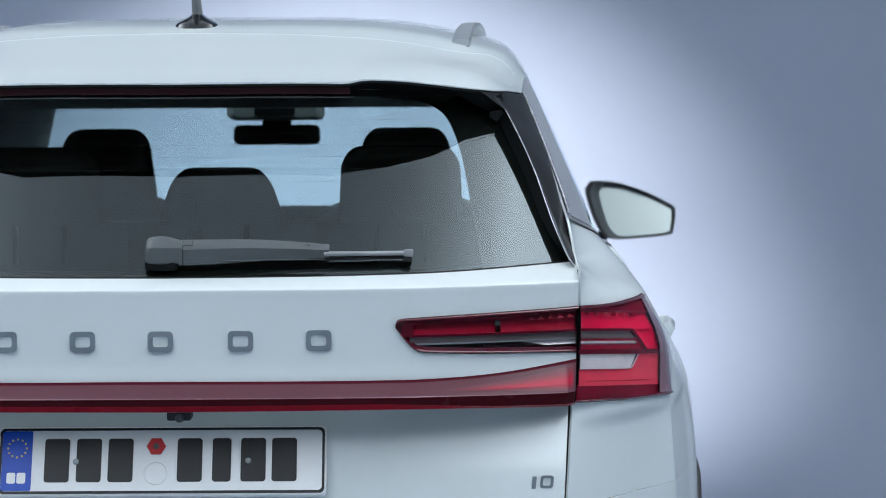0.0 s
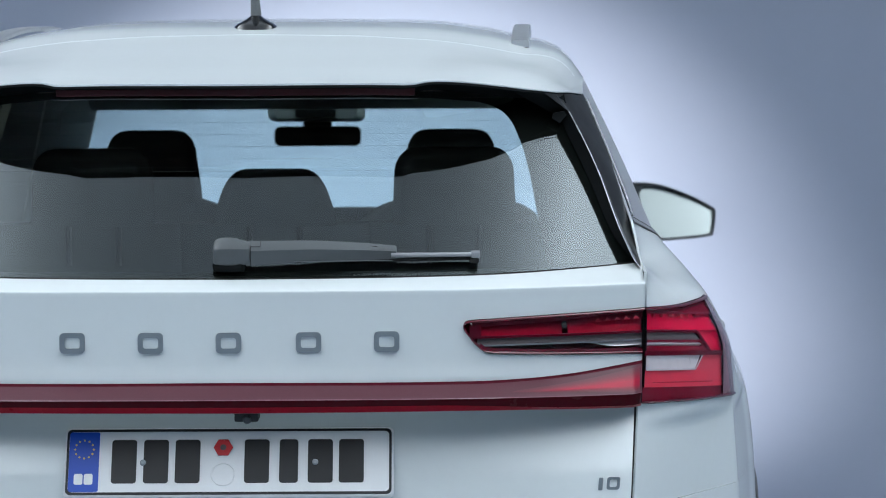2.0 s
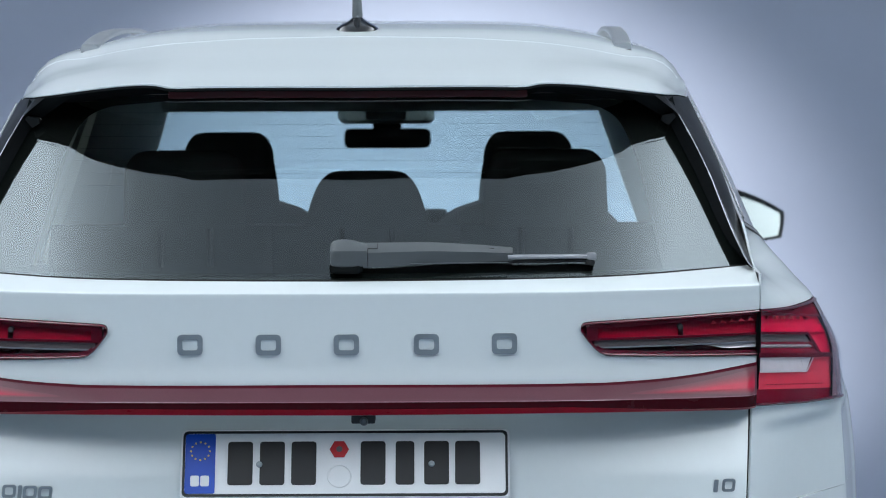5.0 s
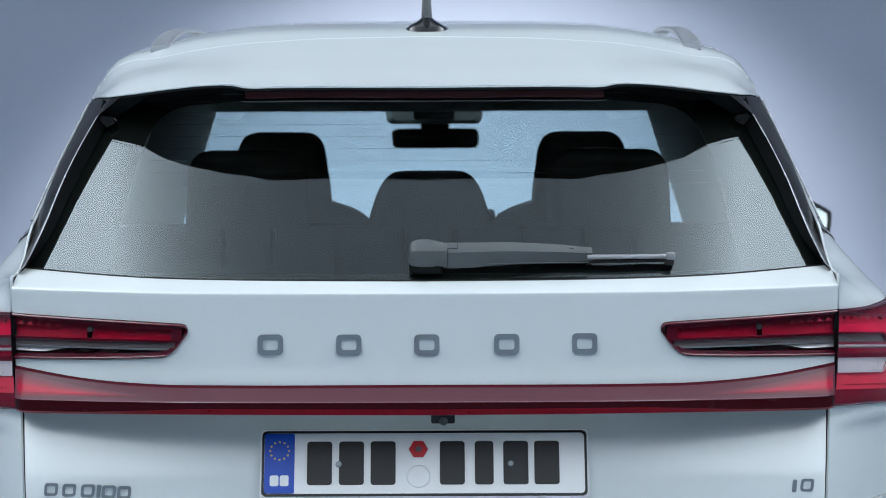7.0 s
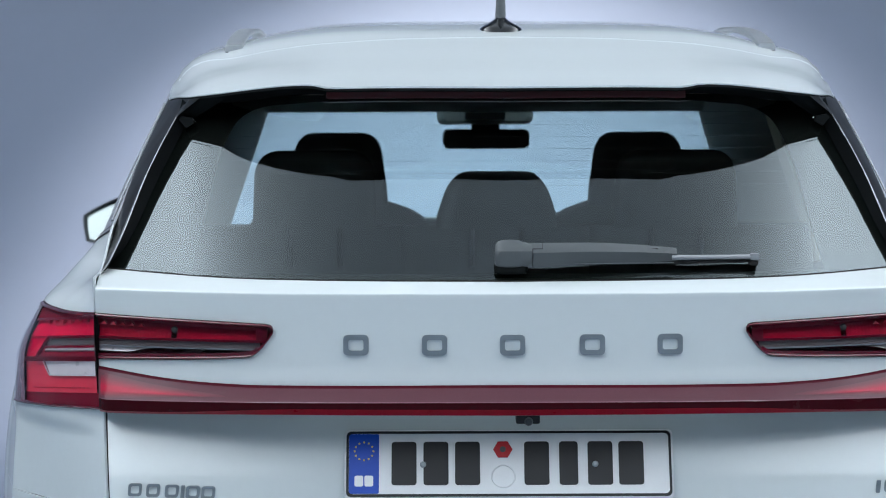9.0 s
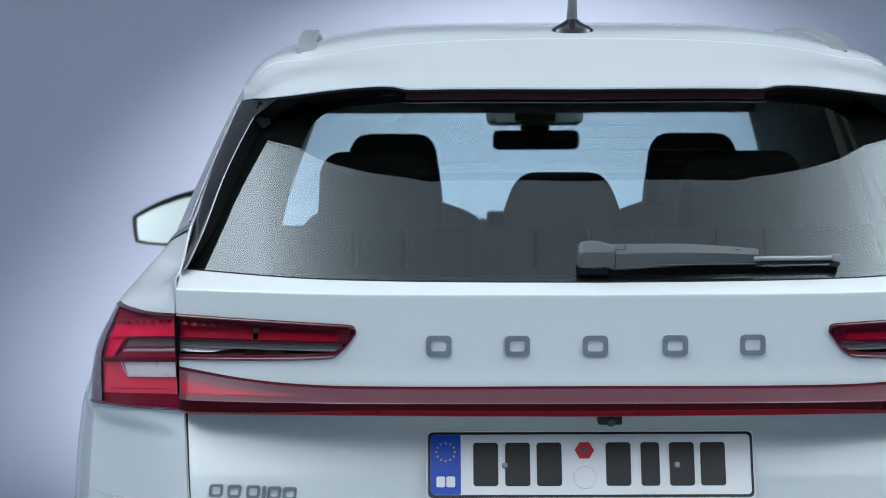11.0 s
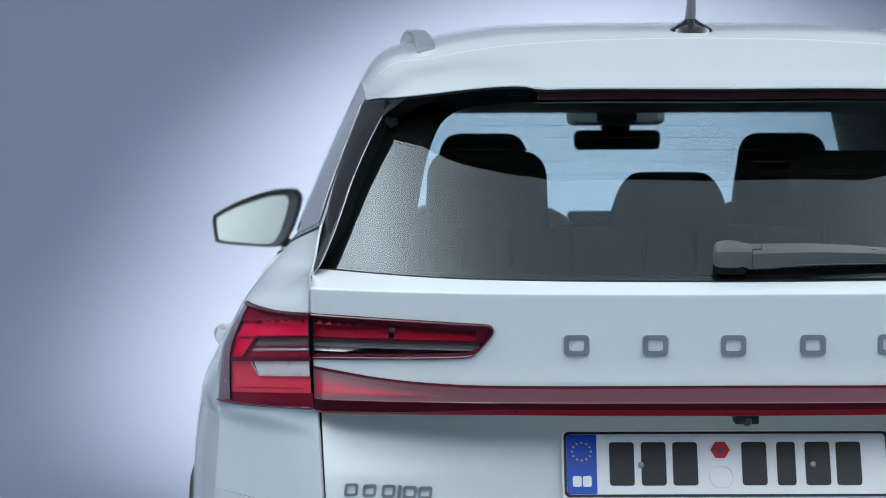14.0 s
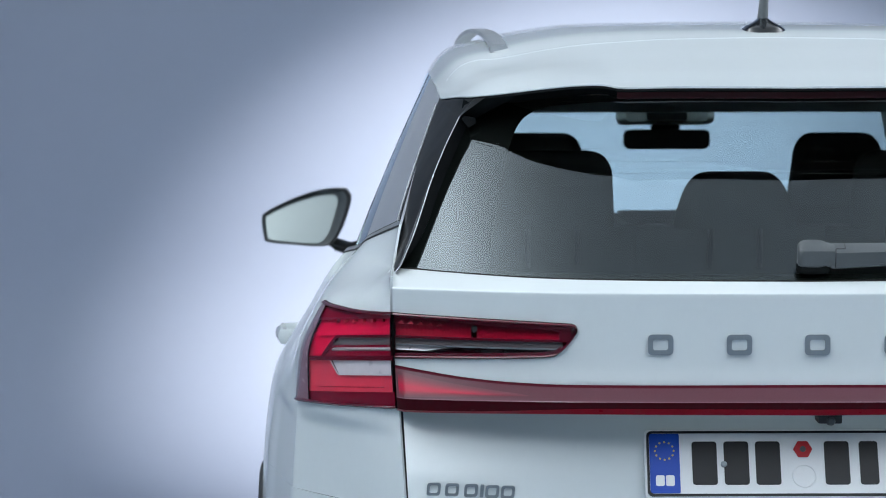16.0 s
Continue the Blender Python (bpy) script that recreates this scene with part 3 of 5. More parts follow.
# pillar fins beside the rear window
for s in (-1, 1):
    rear_x = curve((1.240, 0.664), (1.2465, 0.6575), (1.276, 0.6435), (1.307, 0.6308), (1.347, 0.6172), (1.3875, 0.6035), (1.438, 0.582), (1.490, 0.556))
    rear_edge = lambda v: Vector((rear_x(lerp(1.240, 1.490, v)), lerp(0.118, 0.314, v), lerp(1.240, 1.490, v)))

    def front_edge(v):
        # low down it lies just inside the wing's skin, above the joint it runs to the roof
        z, y = lerp(1.242, 1.517, v), lerp(0.172, 0.524, v)
        low, high = side(A(y), min(z, 1.312)).x - 0.001, lerp(0.682, 0.590, v) + 0.004 * math.sin(math.pi * v)
        return Vector((lerp(low, high, smooth(0.20, 0.32, v)), y, z))
    inner_x = curve((1.240, 0.660), (1.2425, 0.659), (1.259, 0.645), (1.284, 0.6265), (1.3195, 0.6095), (1.350, 0.598), (1.386, 0.5835), (1.43, 0.5635), (1.50, 0.532))

    def inner_edge(v):
        # where the fin's inner face meets the glass
        z = lerp(1.240, 1.500, v)
        return Vector((inner_x(z), glass_y(inner_x(z), z) - 0.001, z))
    bm = sheet(lambda u, v: rear_edge(v).lerp(front_edge(v), u) + Vector((0.004 * math.sin(math.pi * u) * smooth(0.1, 0.6, v), 0, 0)), 10, 48)
    part("pillar_fin", flip(bm, s), FIN_GLOSS, car, "smoked gloss black pillar fin")
    bm = sheet(lambda u, v: rear_edge(v).lerp(inner_edge(v), u), 6, 24)
    part("fin_inner_face", flip(bm, s), MATT_BLACK, car)
    bm = loft([[rear_edge(k / 24) + Vector((a, b - 0.002, 0)) for a, b in ellipse(0.0012, 0.002, 8)] for k in range(25)])
    part("fin_edge", flip(bm, s), FIN_LINE, car, "thin bright pillar edge")
    upper_edge = lambda v: Vector((lerp(0.682, 0.590, v) + 0.004 * math.sin(math.pi * v), lerp(0.172, 0.524, v), lerp(1.242, 1.517, v)))
    bm = loft([[upper_edge(lerp(0.265, 0.97, k / 24)) + Vector((a + 0.002, b - 0.003, 0)) for a, b in ellipse(0.0018, 0.002, 8)] for k in range(25)])
    part("fin_edge", flip(bm, s), FIN_LINE, car, "thin bright pillar edge")
    bm = loft([[Vector((0.556, 0.312, 1.490)).lerp(Vector((0.532, 0.290, 1.520)), k / 6) + Vector((a, b - 0.002, 0)) for a, b in ellipse(0.0006, 0.0006, 6)] for k in range(7)])
    part("fin_edge", flip(bm, s), FIN_LINE, car, "thin bright pillar edge")
    on_fin = lambda v, u: rear_edge(v).lerp(front_edge(v), u)
    bm = loft([[on_fin(lerp(0.03, 0.58, k / 20), 0.16 - 0.10 * k / 20) + Vector((a, b - 0.001, 0)) for a, b in ellipse(0.0007, 0.001, 6)] for k in range(21)])
    part("fin_edge", flip(bm, s), FIN_LINE, car, "thin bright pillar edge")
    bm = sheet(lambda u, v: rear_edge(1.0).lerp(front_edge(1.0), u).lerp(roof(lerp(0.90, 1.0, u), 0.0, 0.004), v) + Vector((0.004 * math.sin(math.pi * u) * (1 - v), 0, 0)), 10, 3)
    part("corner_cap", flip(bm, s), FIN_GLOSS, car)
    bm = sheet(lambda u, v: inner_edge(0.92).lerp(rear_edge(1.0), u).lerp(roof(lerp(0.80, 0.955, u), 0.0, lerp(0.008, 0.003, v)), v) + Vector((0, lerp(0.012, 0.001, v), 0)), 6, 4)
    part("corner_back", flip(bm, s), MATT_BLACK, car)
    # small nozzle bracket in the top corner
    part("bracket", flip(loft([[(0.528, y, 1.478), (0.541, y, 1.470), (0.553, y, 1.484), (0.549, y, 1.490), (0.530, y, 1.487)] for y in (0.316, 0.332)]), s), BORDER, car)

    # foot of the fin, closing the corner above the tailgate gap
    bm = sheet(lambda u, v: rear_edge(0).lerp(front_edge(0), u) + Vector((0.0, 0.004, lerp(0.002, -0.008, v))), 6, 3)
    part("fin_foot", flip(bm, s), FIN_GLOSS, car)

    # side glass between belt and roof
    def flank(u, v, off=0.0):
        yb, yt = lerp(0.23, 3.36, u), lerp(0.53, 2.75, u)
        b = side(A(yb), belt(yb))
        t = Vector((roof_w(yt), yt, roof_c(yt) - 0.102))
        p = b.lerp(t, v)
        p.x += 0.004 * math.sin(math.pi * v) + off - 0.014 * smooth(0.04, 0.2, u) * (1 - v)
        return p
    for name, u0, u1, mat, off, lab in (
            ("pillar_trim", 0.0, 0.20, SATIN_TRIM, 0, "satin grey pillar trim"), ("quarter_window", 0.20, 0.27, PRIVACY, 0, "dark tinted side window"),
            ("pillar_trim", 0.27, 0.30, BLACK_GLOSS, -0.003, ""), ("rear_door_window", 0.30, 0.58, PRIVACY, 0, "dark tinted side window"),
            ("pillar_trim", 0.58, 0.61, BLACK_GLOSS, 0.002, ""), ("front_door_window", 0.61, 0.965, PRIVACY, 0, "dark tinted side window"),
            ("pillar_trim", 0.965, 1.0, WHITE, 0.002, "")):
        part(name, flip(sheet(lambda u, v: flank(u, v, off), 16, 12, 0.004, (u0, u1, 0, 1)), s), mat, car, lab)
    # grey belt line below a fine dark seal; lowest dark strip paints its shadow
    for z0, z1, mat, name, off in ((0.0062, 0.0046, BLACK, "belt_seal_and_shadow", 0.0034), (0.0046, -0.0026, BELT_GREY, "belt_trim", 0.003), (-0.0026, -0.004, BLACK, "belt_seal_and_shadow", 0.0034)):
        bm = sheet(lambda u, v: (lambda y: side(A(y), belt(y) + lerp(z0, z1, v)) + Vector((off, 0, 0)))(lerp(0.238, 3.34, u)), 60, 2, 0.004)
        part(name, flip(bm, s), mat, car, "grey trim strip along the belt line" if mat is BELT_GREY else "")

# ---- tailgate ----
tail_d = curve((1.06, 0.006), (1.075, 0.002), (1.10, 0.004), (1.15, 0.002), (1.20, -0.0008), (1.2155, -0.0022), (1.2178, -0.0018), (1.2195, 0.0008), (1.238, 0.036))


def leaned(x, z):
    return x - math.copysign(lean(z) * smooth(0.5, 0.668, abs(x)), x)


def gate(x, z, out=0.0):
    return Vector((leaned(x, z), R(abs(x)) + tail_d(z) - out, z))


def gate_skin(x, z):
    top = glass_b(abs(x)) - 0.002
    q = z if z < 1.2195 else 1.2195 + (z - 1.2195) * 0.0185 / (top + 0.002 - 1.2195)
    y = R(abs(x)) + tail_d(q)
    return Vector((leaned(x, z), lerp(R(abs(x)) + tail_d(1.2195), glass_y(x, top) - 0.004, (z - 1.2195) / (top - 1.2195)) if z > 1.2195 else y, z))


in_top = curve((0.374, 1.1582), (0.3743, 1.1620), (0.3755, 1.1650), (0.379, 1.1680), (0.386, 1.1695), (0.40, 1.1702), (0.668, 1.1788))
in_bot = curve((0.374, 1.1578), (0.3745, 1.1545), (0.3765, 1.1510), (0.40, 1.1230), (0.412, 1.1155), (0.430, 1.1132), (0.668, 1.1030))
tip_x = [0.374 + 0.294 * (k / 60) ** 1.8 for k in range(61)]
cols = [-x for x in reversed(tip_x)] + [lerp(-0.374, 0.374, k / 80) for k in range(1, 80)] + tip_x
low_edge = lambda x: in_bot(abs(x)) if abs(x) > 0.374 else 1.158
top_edge = lambda x: in_top(abs(x)) if abs(x) > 0.374 else 1.158
bm = slit(((lambda x, v: gate_skin(x, lerp(1.062, low_edge(x), v)), cols, steps(16)),
           (lambda x, v: gate_skin(x, lerp(top_edge(x), 1.2085, v)), cols, steps(12)),
           (lambda x, v: gate_skin(x, lerp(1.2085, glass_b(abs(x)) - 0.002, v)), cols, steps(36))))
part("tailgate_panel", thicken(bm, 0.003), WHITE, car)
low_y = lambda x, z=0.995: 0.012 + 0.036 * (abs(x) / 0.616) ** 2.2 + low_lean(z)
part("tailgate_lower_panel", sheet(lambda u, v: (lambda x, z: (x, low_y(x, z), z))(lerp(-1, 1, u) * lerp(0.6380, 0.6527, v), lerp(0.80, 1.035, v)), 60, 24, 0.004), WHITE, car)

for s in (-1, 1):
    part("gap", flip(sheet(lambda u, v: (lerp(0.63, 0.680, u), 0.105, lerp(0.78, 1.215, v)), 2, 4, 0.004), s), BLACK, car)
part("rear_bumper", sheet(lambda u, v: (lambda x: (x, R(abs(x)) - 0.03 * math.sin(math.pi * v), lerp(0.34, 0.792, v)))(lerp(-0.674, 0.674, u)), 40, 12, 0.004), WHITE, car)
part("rear_valance", sheet(lambda u, v: (lambda x: (x, R(abs(x)) + 0.03 * (1 - v), lerp(0.24, 0.336, v)))(lerp(-0.72, 0.72, u)), 30, 4, 0.02), BLACK, car)

# ---- light bar ----
bar_top = curve((0, 1.0745), (0.40, 1.0725), (0.47, 1.074), (0.55, 1.079), (0.668, 1.0925))
bar_bot = curve((0, 1.027), (0.34, 1.0275), (0.668, 1.020))
bar_mid = curve((0, 1.0502), (0.34, 1.0495), (0.668, 1.0445))
light_bar = new("light_bar")
light_bar.parent = car
light_bar["label"] = "full-width translucent red light bar"


def bar_at(x, k):
    # k: 0 top edge, 1 crease, 2 lower crease, 3 underside
    a = abs(x)
    t, m, b = bar_top(a), bar_mid(a), bar_bot(a)
    y = R(a)
    e = y - 0.016 * (a / 0.668) ** 2 * (1 - smooth(0.655, 0.668, a))
    row = [(x, y + 0.004, t), (x, y - 0.0045, t - 0.0046), (x, e - 0.026, m), (x, e - 0.0265, m - 0.0015), (x, e - 0.0245, b + lerp(0.0105, 0.0045, smooth(0.32, 0.56, a))), (x, e - 0.018, b + 0.001), (x, e - 0.008, b - 0.001), (x, y + 0.02, b + 0.004)][k]
    return (leaned(x, row[2]), row[1], row[2])


def strip(k0, k1, name, mat, lab=""):
    bm = sheet(lambda u, v: Vector(bar_at(lerp(-0.668, 0.668, u), k0)).lerp(Vector(bar_at(lerp(-0.668, 0.668, u), k1)), v), 90, 3)
    return part(name, bm, mat, light_bar, lab)


strip(0, 1, "upper_edge", RED_EDGE, "dark red upper edge")
strip(1, 2, "upper_lens", RED_BAR, "translucent pinkish red upper lens")
# the crease is coloured paler than the lens to paint its highlight
strip(2, 3, "crease", RED_GLINT, "crease of the lens with its highlight painted pale")
strip(3, 4, "lower_lens", RED_DARK, "dark red lower lens")
strip(4, 5, "lower_edge", RED_MID)
strip(5, 6, "lower_edge", RED_MID)
strip(6, 7, "underside", BLACK)
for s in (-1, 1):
    # reflector glow painted as nested sheets over the lens, deeper red towards the middle
    for k, mat in enumerate(RED_GLOW):
        q = k / (len(RED_GLOW) - 1)

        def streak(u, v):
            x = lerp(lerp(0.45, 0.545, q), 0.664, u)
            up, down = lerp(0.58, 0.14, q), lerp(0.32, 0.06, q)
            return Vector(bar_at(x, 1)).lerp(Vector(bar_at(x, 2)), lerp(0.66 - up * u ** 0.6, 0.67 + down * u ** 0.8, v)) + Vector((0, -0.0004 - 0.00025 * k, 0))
        part("reflector", flip(sheet(streak, 24, 4), s), mat, light_bar, "red sheet over the lens, painted reflector glow")

# ---- tail lamps: open shells behind clear lenses ----
for s in (-1, 1):
    lamp = new("tail_lamp")
    lamp.parent = car
    lamp["label"] = "red and clear wedge-shaped tail lamp"
    X0, X1 = 0.374, 0.6685
    slope = lambda a, b: lambda x: lerp(a, b, (x - 0.374) / 0.294)

    def inner(x0, x1, lo, hi, deep, name, mat, lab="", nu=36, nv=6, t=0.0):
        # a piece of the tailgate's half; deep(v, x) is how far behind the skin it lies
        def f(u, v):
            x = lerp(x0, x1, u)
            zl = max(lo(x), in_bot(x) + 0.0005)
            zh = max(min(hi(x), in_top(x) - 0.0005), zl)
            return gate(x, lerp(zl, zh, v), -deep(v, x))
        return part(name, flip(sheet(f, nu, nv, t), s), mat, lamp, lab)

    rib = lambda x: 0.0012 * abs((x / 0.0062) % 1.0 - 0.5)
    inner(X0, X1, in_bot, in_top, lambda v, x: 0.034 * smooth(0.374, 0.40, x), "housing", RED_DARK, "", 50, 4)
    for edge in (in_top, in_bot):
        bm = sheet(lambda u, v: (lambda x: gate(x, edge(x), lerp(0.004, -0.034 * smooth(0.374, 0.40, x), v)))(lerp(X0, X1, u ** 2)), 80, 3)
        part("housing_wall", flip(bm, s), RED_DARK, lamp)
    for xa, xb in ((0.400, 0.5325), (0.5415, 0.664)):
        inner(xa, xb, slope(1.1425, 1.1405), lambda x: lerp(1.1565, 1.1600, (x - 0.374) / 0.294), lambda v, x: lerp(0.004, 0.020, v) + rib(x), "red_reflector", RED_STRIP, "deep red ribbed reflector", 90, 8)
    inner(0.386, 0.666, lambda x: lerp(1.1560, 1.1595, (x - 0.374) / 0.294), lambda x: in_top(x) - 0.004, lambda v, x: lerp(0.012, 0.022, v), "upper_reflector", RED_DEEP, "", 60, 4)
    inner(0.384, 0.666, lambda x: in_top(x) - 0.0125 + 0.004 * smooth(0.46, 0.64, x), lambda x: in_top(x) - 0.004, lambda v, x: lerp(0.0025, 0.001, v), "contour", RED_WALL, "", 40, 2)
    inner(0.384, 0.402, slope(1.1425, 1.1405), lambda x: in_top(x) - 0.004, lambda v, x: 0.002, "contour", RED_WALL, "", 6, 4)
    for k in range(5):
        x = 0.592 + 0.0158 * k
        tz = in_top(x) - 0.0085
        bm = loft([[tuple(gate(x + a, tz + b, -o)) for a, b in ((-0.0015, -0.0035), (-0.0052, -0.0095), (0.0056, -0.0095))] for o in (0.004, 0.012)])
        part("reflector_tooth", flip(bm, s), RED_TOOTH if k > 2 else RED_MID, lamp)
    inner(0.386, 0.666, slope(1.1392, 1.1372), slope(1.1427, 1.1407), lambda v, x: 0.0015, "divider", RED_WALL, "", 30, 1, 0.004)
    inner(0.396, 0.666, slope(1.1285, 1.1270), slope(1.1392, 1.1372), lambda v, x: 0.006 + 0.004 * v, "light_guide", SMOKE, "smoked grey light guide", 30, 8)
    inner(0.402, 0.666, slope(1.1262, 1.1250), slope(1.1283, 1.1268), lambda v, x: 0.002, "chrome_line", DARK_CHROME, "", 30, 1, 0.004)
    inner(0.42, 0.666, lambda x: in_bot(x) + 0.006, slope(1.1258, 1.1248), lambda v, x: lerp(0.005, 0.030, v), "lower_tray", RED_DARK, "", 30, 4)
    inner(0.575, 0.666, lambda x: lerp(1.1245, 1.1175, smooth(0.575, 0.62, x)), slope(1.1256, 1.1246), lambda v, x: lerp(0.003, 0.010, v), "chrome_reflector", CLEAR_REFL, "bright clear reflector", 30, 5)
    inner(0.40, 0.668, lambda x: in_bot(x) + 0.0050, lambda x: in_bot(x) + 0.0095, lambda v, x: -0.001 - 0.002 * math.sin(math.pi * v), "lower_line", RED_RIM, "", 50, 1)
    part("sensor_dot", flip(moved(lathe([(0.0, -0.012), (0.0045, -0.011), (0.0052, 0.012)], 14), Matrix.Translation(gate(0.536, 1.156, -0.012)) @ Matrix.Rotation(radians(90), 4, "Z")), s), BLACK, lamp)
    # rounded bezel that follows the outline
    for edge in (in_top, in_bot):
        sg = 1 if edge is in_top else -1
        bm = sheet(lambda u, v: (lambda x: gate(x, edge(x) - sg * 0.0056 * v, 0.0010 + 0.0065 * math.sin(math.pi * (0.08 + 0.8 * v))))(lerp(X0, X1, u ** 2)), 90, 6)
        part("bezel", flip(bm, s), RED_RIM, lamp)
    bm = sheet(lambda u, v: (lambda x: gate(x, lerp(in_bot(x) + 0.003, in_top(x) - 0.003, v), 0.0045 + 0.003 * math.sin(math.pi * v)))(lerp(X0 + 0.003, X1, u)), 50, 10)
    part("lens", flip(bm, s), LENS, lamp, "clear glossy lens")

    def outer(g0, g1, lo, hi, deep, name, mat, lab="", nu=24, nv=5, drop=0.105):
        # rows inside the lamp sink towards its outer end
        def f(u, v):
            z = lerp(lo(u) if callable(lo) else lo, hi(u) if callable(hi) else hi, v)
            ga, gb = (g0(z) if callable(g0) else g0), (g1(z) if callable(g1) else g1)
            g = lerp(ga, gb, u)
            if drop:
                z = min(max(z - drop * (path_y(g * S1) - 0.075), lamp_bot(g) + 0.004), lamp_top(g) - 0.004)
            return side(g * S1, z, -deep(v, u))
        return part(name, flip(sheet(f, nu, nv), s), mat, lamp, lab)

    rim_g = lambda z: lerp(0.80, 0.90, (z - 1.004) / 0.17)
    band = lambda z: rim_g(z) + 0.02
    box_end = lambda z: lerp(0.66, 0.55, (z - 1.1065) / 0.035)
    low_end = lambda z: lerp(0.475, 0.575, (z - 1.074) / 0.025)
    plus = lambda f, a: lambda z: f(z) + a
    flat = lambda d: lambda v, u: d
    tilt = lambda a, c: lambda v, u: lerp(a, c, v)
    outer(0.0, 1.0, lamp_bot, lamp_top, lambda v, u: 0.030 * (1 - smooth(0.8, 1.0, u)), "housing", RED_DARK, "", 30, 12, 0)
    for edge in (lamp_top, lamp_bot):
        bm = sheet(lambda u, v: side(u * S1, edge(u), lerp(0.004, -0.030 * (1 - smooth(0.8, 1.0, u)), v)), 30, 3)
        part("housing_wall", flip(bm, s), RED_DARK, lamp)
    outer(rim_g, 1.0, lambda u: lerp(1.011, 1.0055, u), lambda u: lerp(1.172, 1.177, u), flat(-0.003), "side_lens", SIDE_LENS, "dull smoked red side lens", 8, 10, 0)
    outer(0.995, 1.008, 1.006, 1.1765, flat(-0.0035), "side_lens_edge", FIN_LINE, "thin pale edge of the side lens", 2, 20, 0)
    outer(0.015, band, 1.1405, lambda u: 1.1745 + 0.013 * smooth(0.4, 1.0, u), lambda v, u: lerp(0.003, 0.009, v) + 0.0008 * abs((u * 26) % 1.0 - 0.5), "red_reflector", RED_BRIGHT, "bright red ribbed reflector", 130, 8)
    for k in range(6):
        g = (0.10 + 0.11 * k) * S1
        tz = 1.1690 - 0.105 * (path_y(g) - 0.075)
        bm = loft([[tuple(side(g + a, tz - 0.0045 + b, -o)) for a, b in ((-0.0035, 0.0035), (-0.0060, -0.002), (0.0065, -0.002))] for o in (0.0005, 0.008)])
        part("reflector_tooth", flip(bm, s), RED_TOOTH if 0 < k < 5 else RED_MID, lamp)
    outer(0.0, band, 1.1672, lambda u: 1.1765 + 0.013 * smooth(0.4, 1.0, u), flat(0.0012), "upper_reflector", RED_DEEP, "", 40, 3)
    outer(plus(box_end, 0.03), band, 1.1060, 1.1410, lambda v, u: 0.004 + 0.004 * math.sin(math.pi * u), "red_reflector", RED_BRIGHT, "bright red reflector", 14, 6)
    outer(0.015, plus(box_end, 0.035), 1.1365, 1.1412, flat(0.0015), "contour", RED_WALL, "", 20, 1)
    outer(box_end, plus(box_end, 0.04), 1.1060, 1.1368, flat(0.0015), "contour", RED_WALL, "", 3, 8)
    outer(0.02, box_end, 1.1243, 1.1366, tilt(0.005, 0.007), "light_guide", SMOKE, "smoked grey light guide", 16, 4)
    outer(0.02, box_end, 1.1206, 1.1243, flat(0.0025), "contour", RED_DEEP, "", 16, 1)
    outer(0.02, plus(box_end, -0.03), 1.1141, 1.1207, lambda v, u: 0.008 - 0.005 * math.sin(math.pi * v), "light_guide", CLEAR_REFL, "bright clear light guide", 16, 6)
    outer(plus(box_end, -0.03), box_end, 1.1141, 1.1207, flat(0.004), "guide_end", RED_MID, "", 4, 3)
    outer(0.02, box_end, 1.1060, 1.1142, tilt(0.002, 0.005), "contour", RED_DEEP, "", 16, 2)
    outer(0.0, band, 1.0988, 1.1066, flat(-0.0005), "divider", RED_WALL, "", 20, 2)
    outer(0.02, low_end, 1.0764, 1.0986, tilt(0.0018, 0.004), "reverse_light", CLEAR_GREY, "clear grey reversing light", 18, 6)
    outer(0.02, plus(low_end, 0.012), 1.0740, 1.0766, flat(0.001), "chrome_line", CLEAR_REFL, "", 18, 1)
    outer(low_end, plus(low_end, 0.016), 1.0764, 1.0986, flat(0.001), "chrome_line", CLEAR_REFL, "", 2, 6)
    outer(plus(low_end, 0.016), band, 1.0738, 1.0990, lambda v, u: 0.004 + 0.002 * math.sin(math.pi * u), "red_reflector", RED_MILKY, "milky red reflector", 14, 5)
    outer(0.015, band, 1.0464, 1.0742, lambda v, u: lerp(0.003, 0.005, v), "red_reflector", RED_MILKY, "milky red reflector", 60, 6)
    for k in range(16):
        g = (0.10 + 0.040 * k) * S1
        tz = 1.0545 - 0.105 * (path_y(g) - 0.075)
        part("reflector_dot", flip(loft([[tuple(side(g + p, tz + q, -o)) for p, q in ((-0.0022, -0.0008), (0.0022, -0.0008), (0.0022, 0.0008), (-0.0022, 0.0008))] for o in (0.0020, 0.0042)]), s), RED_MID, lamp)
    outer(0.0, band, lambda u: lamp_bot(u * 0.82) + 0.004, 1.0466, tilt(0.002, 0.004), "deep_reflector", RED_DEEP, "deep red reflector", 30, 4)
    for edge in (lamp_top, lamp_bot):
        sg = 1 if edge is lamp_top else -1
        bm = sheet(lambda u, v: side(u * S1, edge(u) - sg * 0.0056 * v, 0.0010 + 0.0065 * math.sin(math.pi * (0.08 + 0.8 * v))), 40, 6)
        part("bezel", flip(bm, s), RED_RIM, lamp)
    outer(0.0, 1.0, lambda u: lamp_bot(u) + 0.003, lambda u: lamp_top(u) - 0.003, lambda v, u: -0.0045 - 0.003 * math.sin(math.pi * v), "lens", LENS, "clear glossy lens", 30, 12)
    # dark end walls on both sides of the tailgate gap
    part("end_wall", flip(sheet(lambda u, v: gate(0.6687, lerp(1.102, 1.180, v), lerp(-0.036, 0.0075, u)), 2, 4), s), BORDER, lamp)
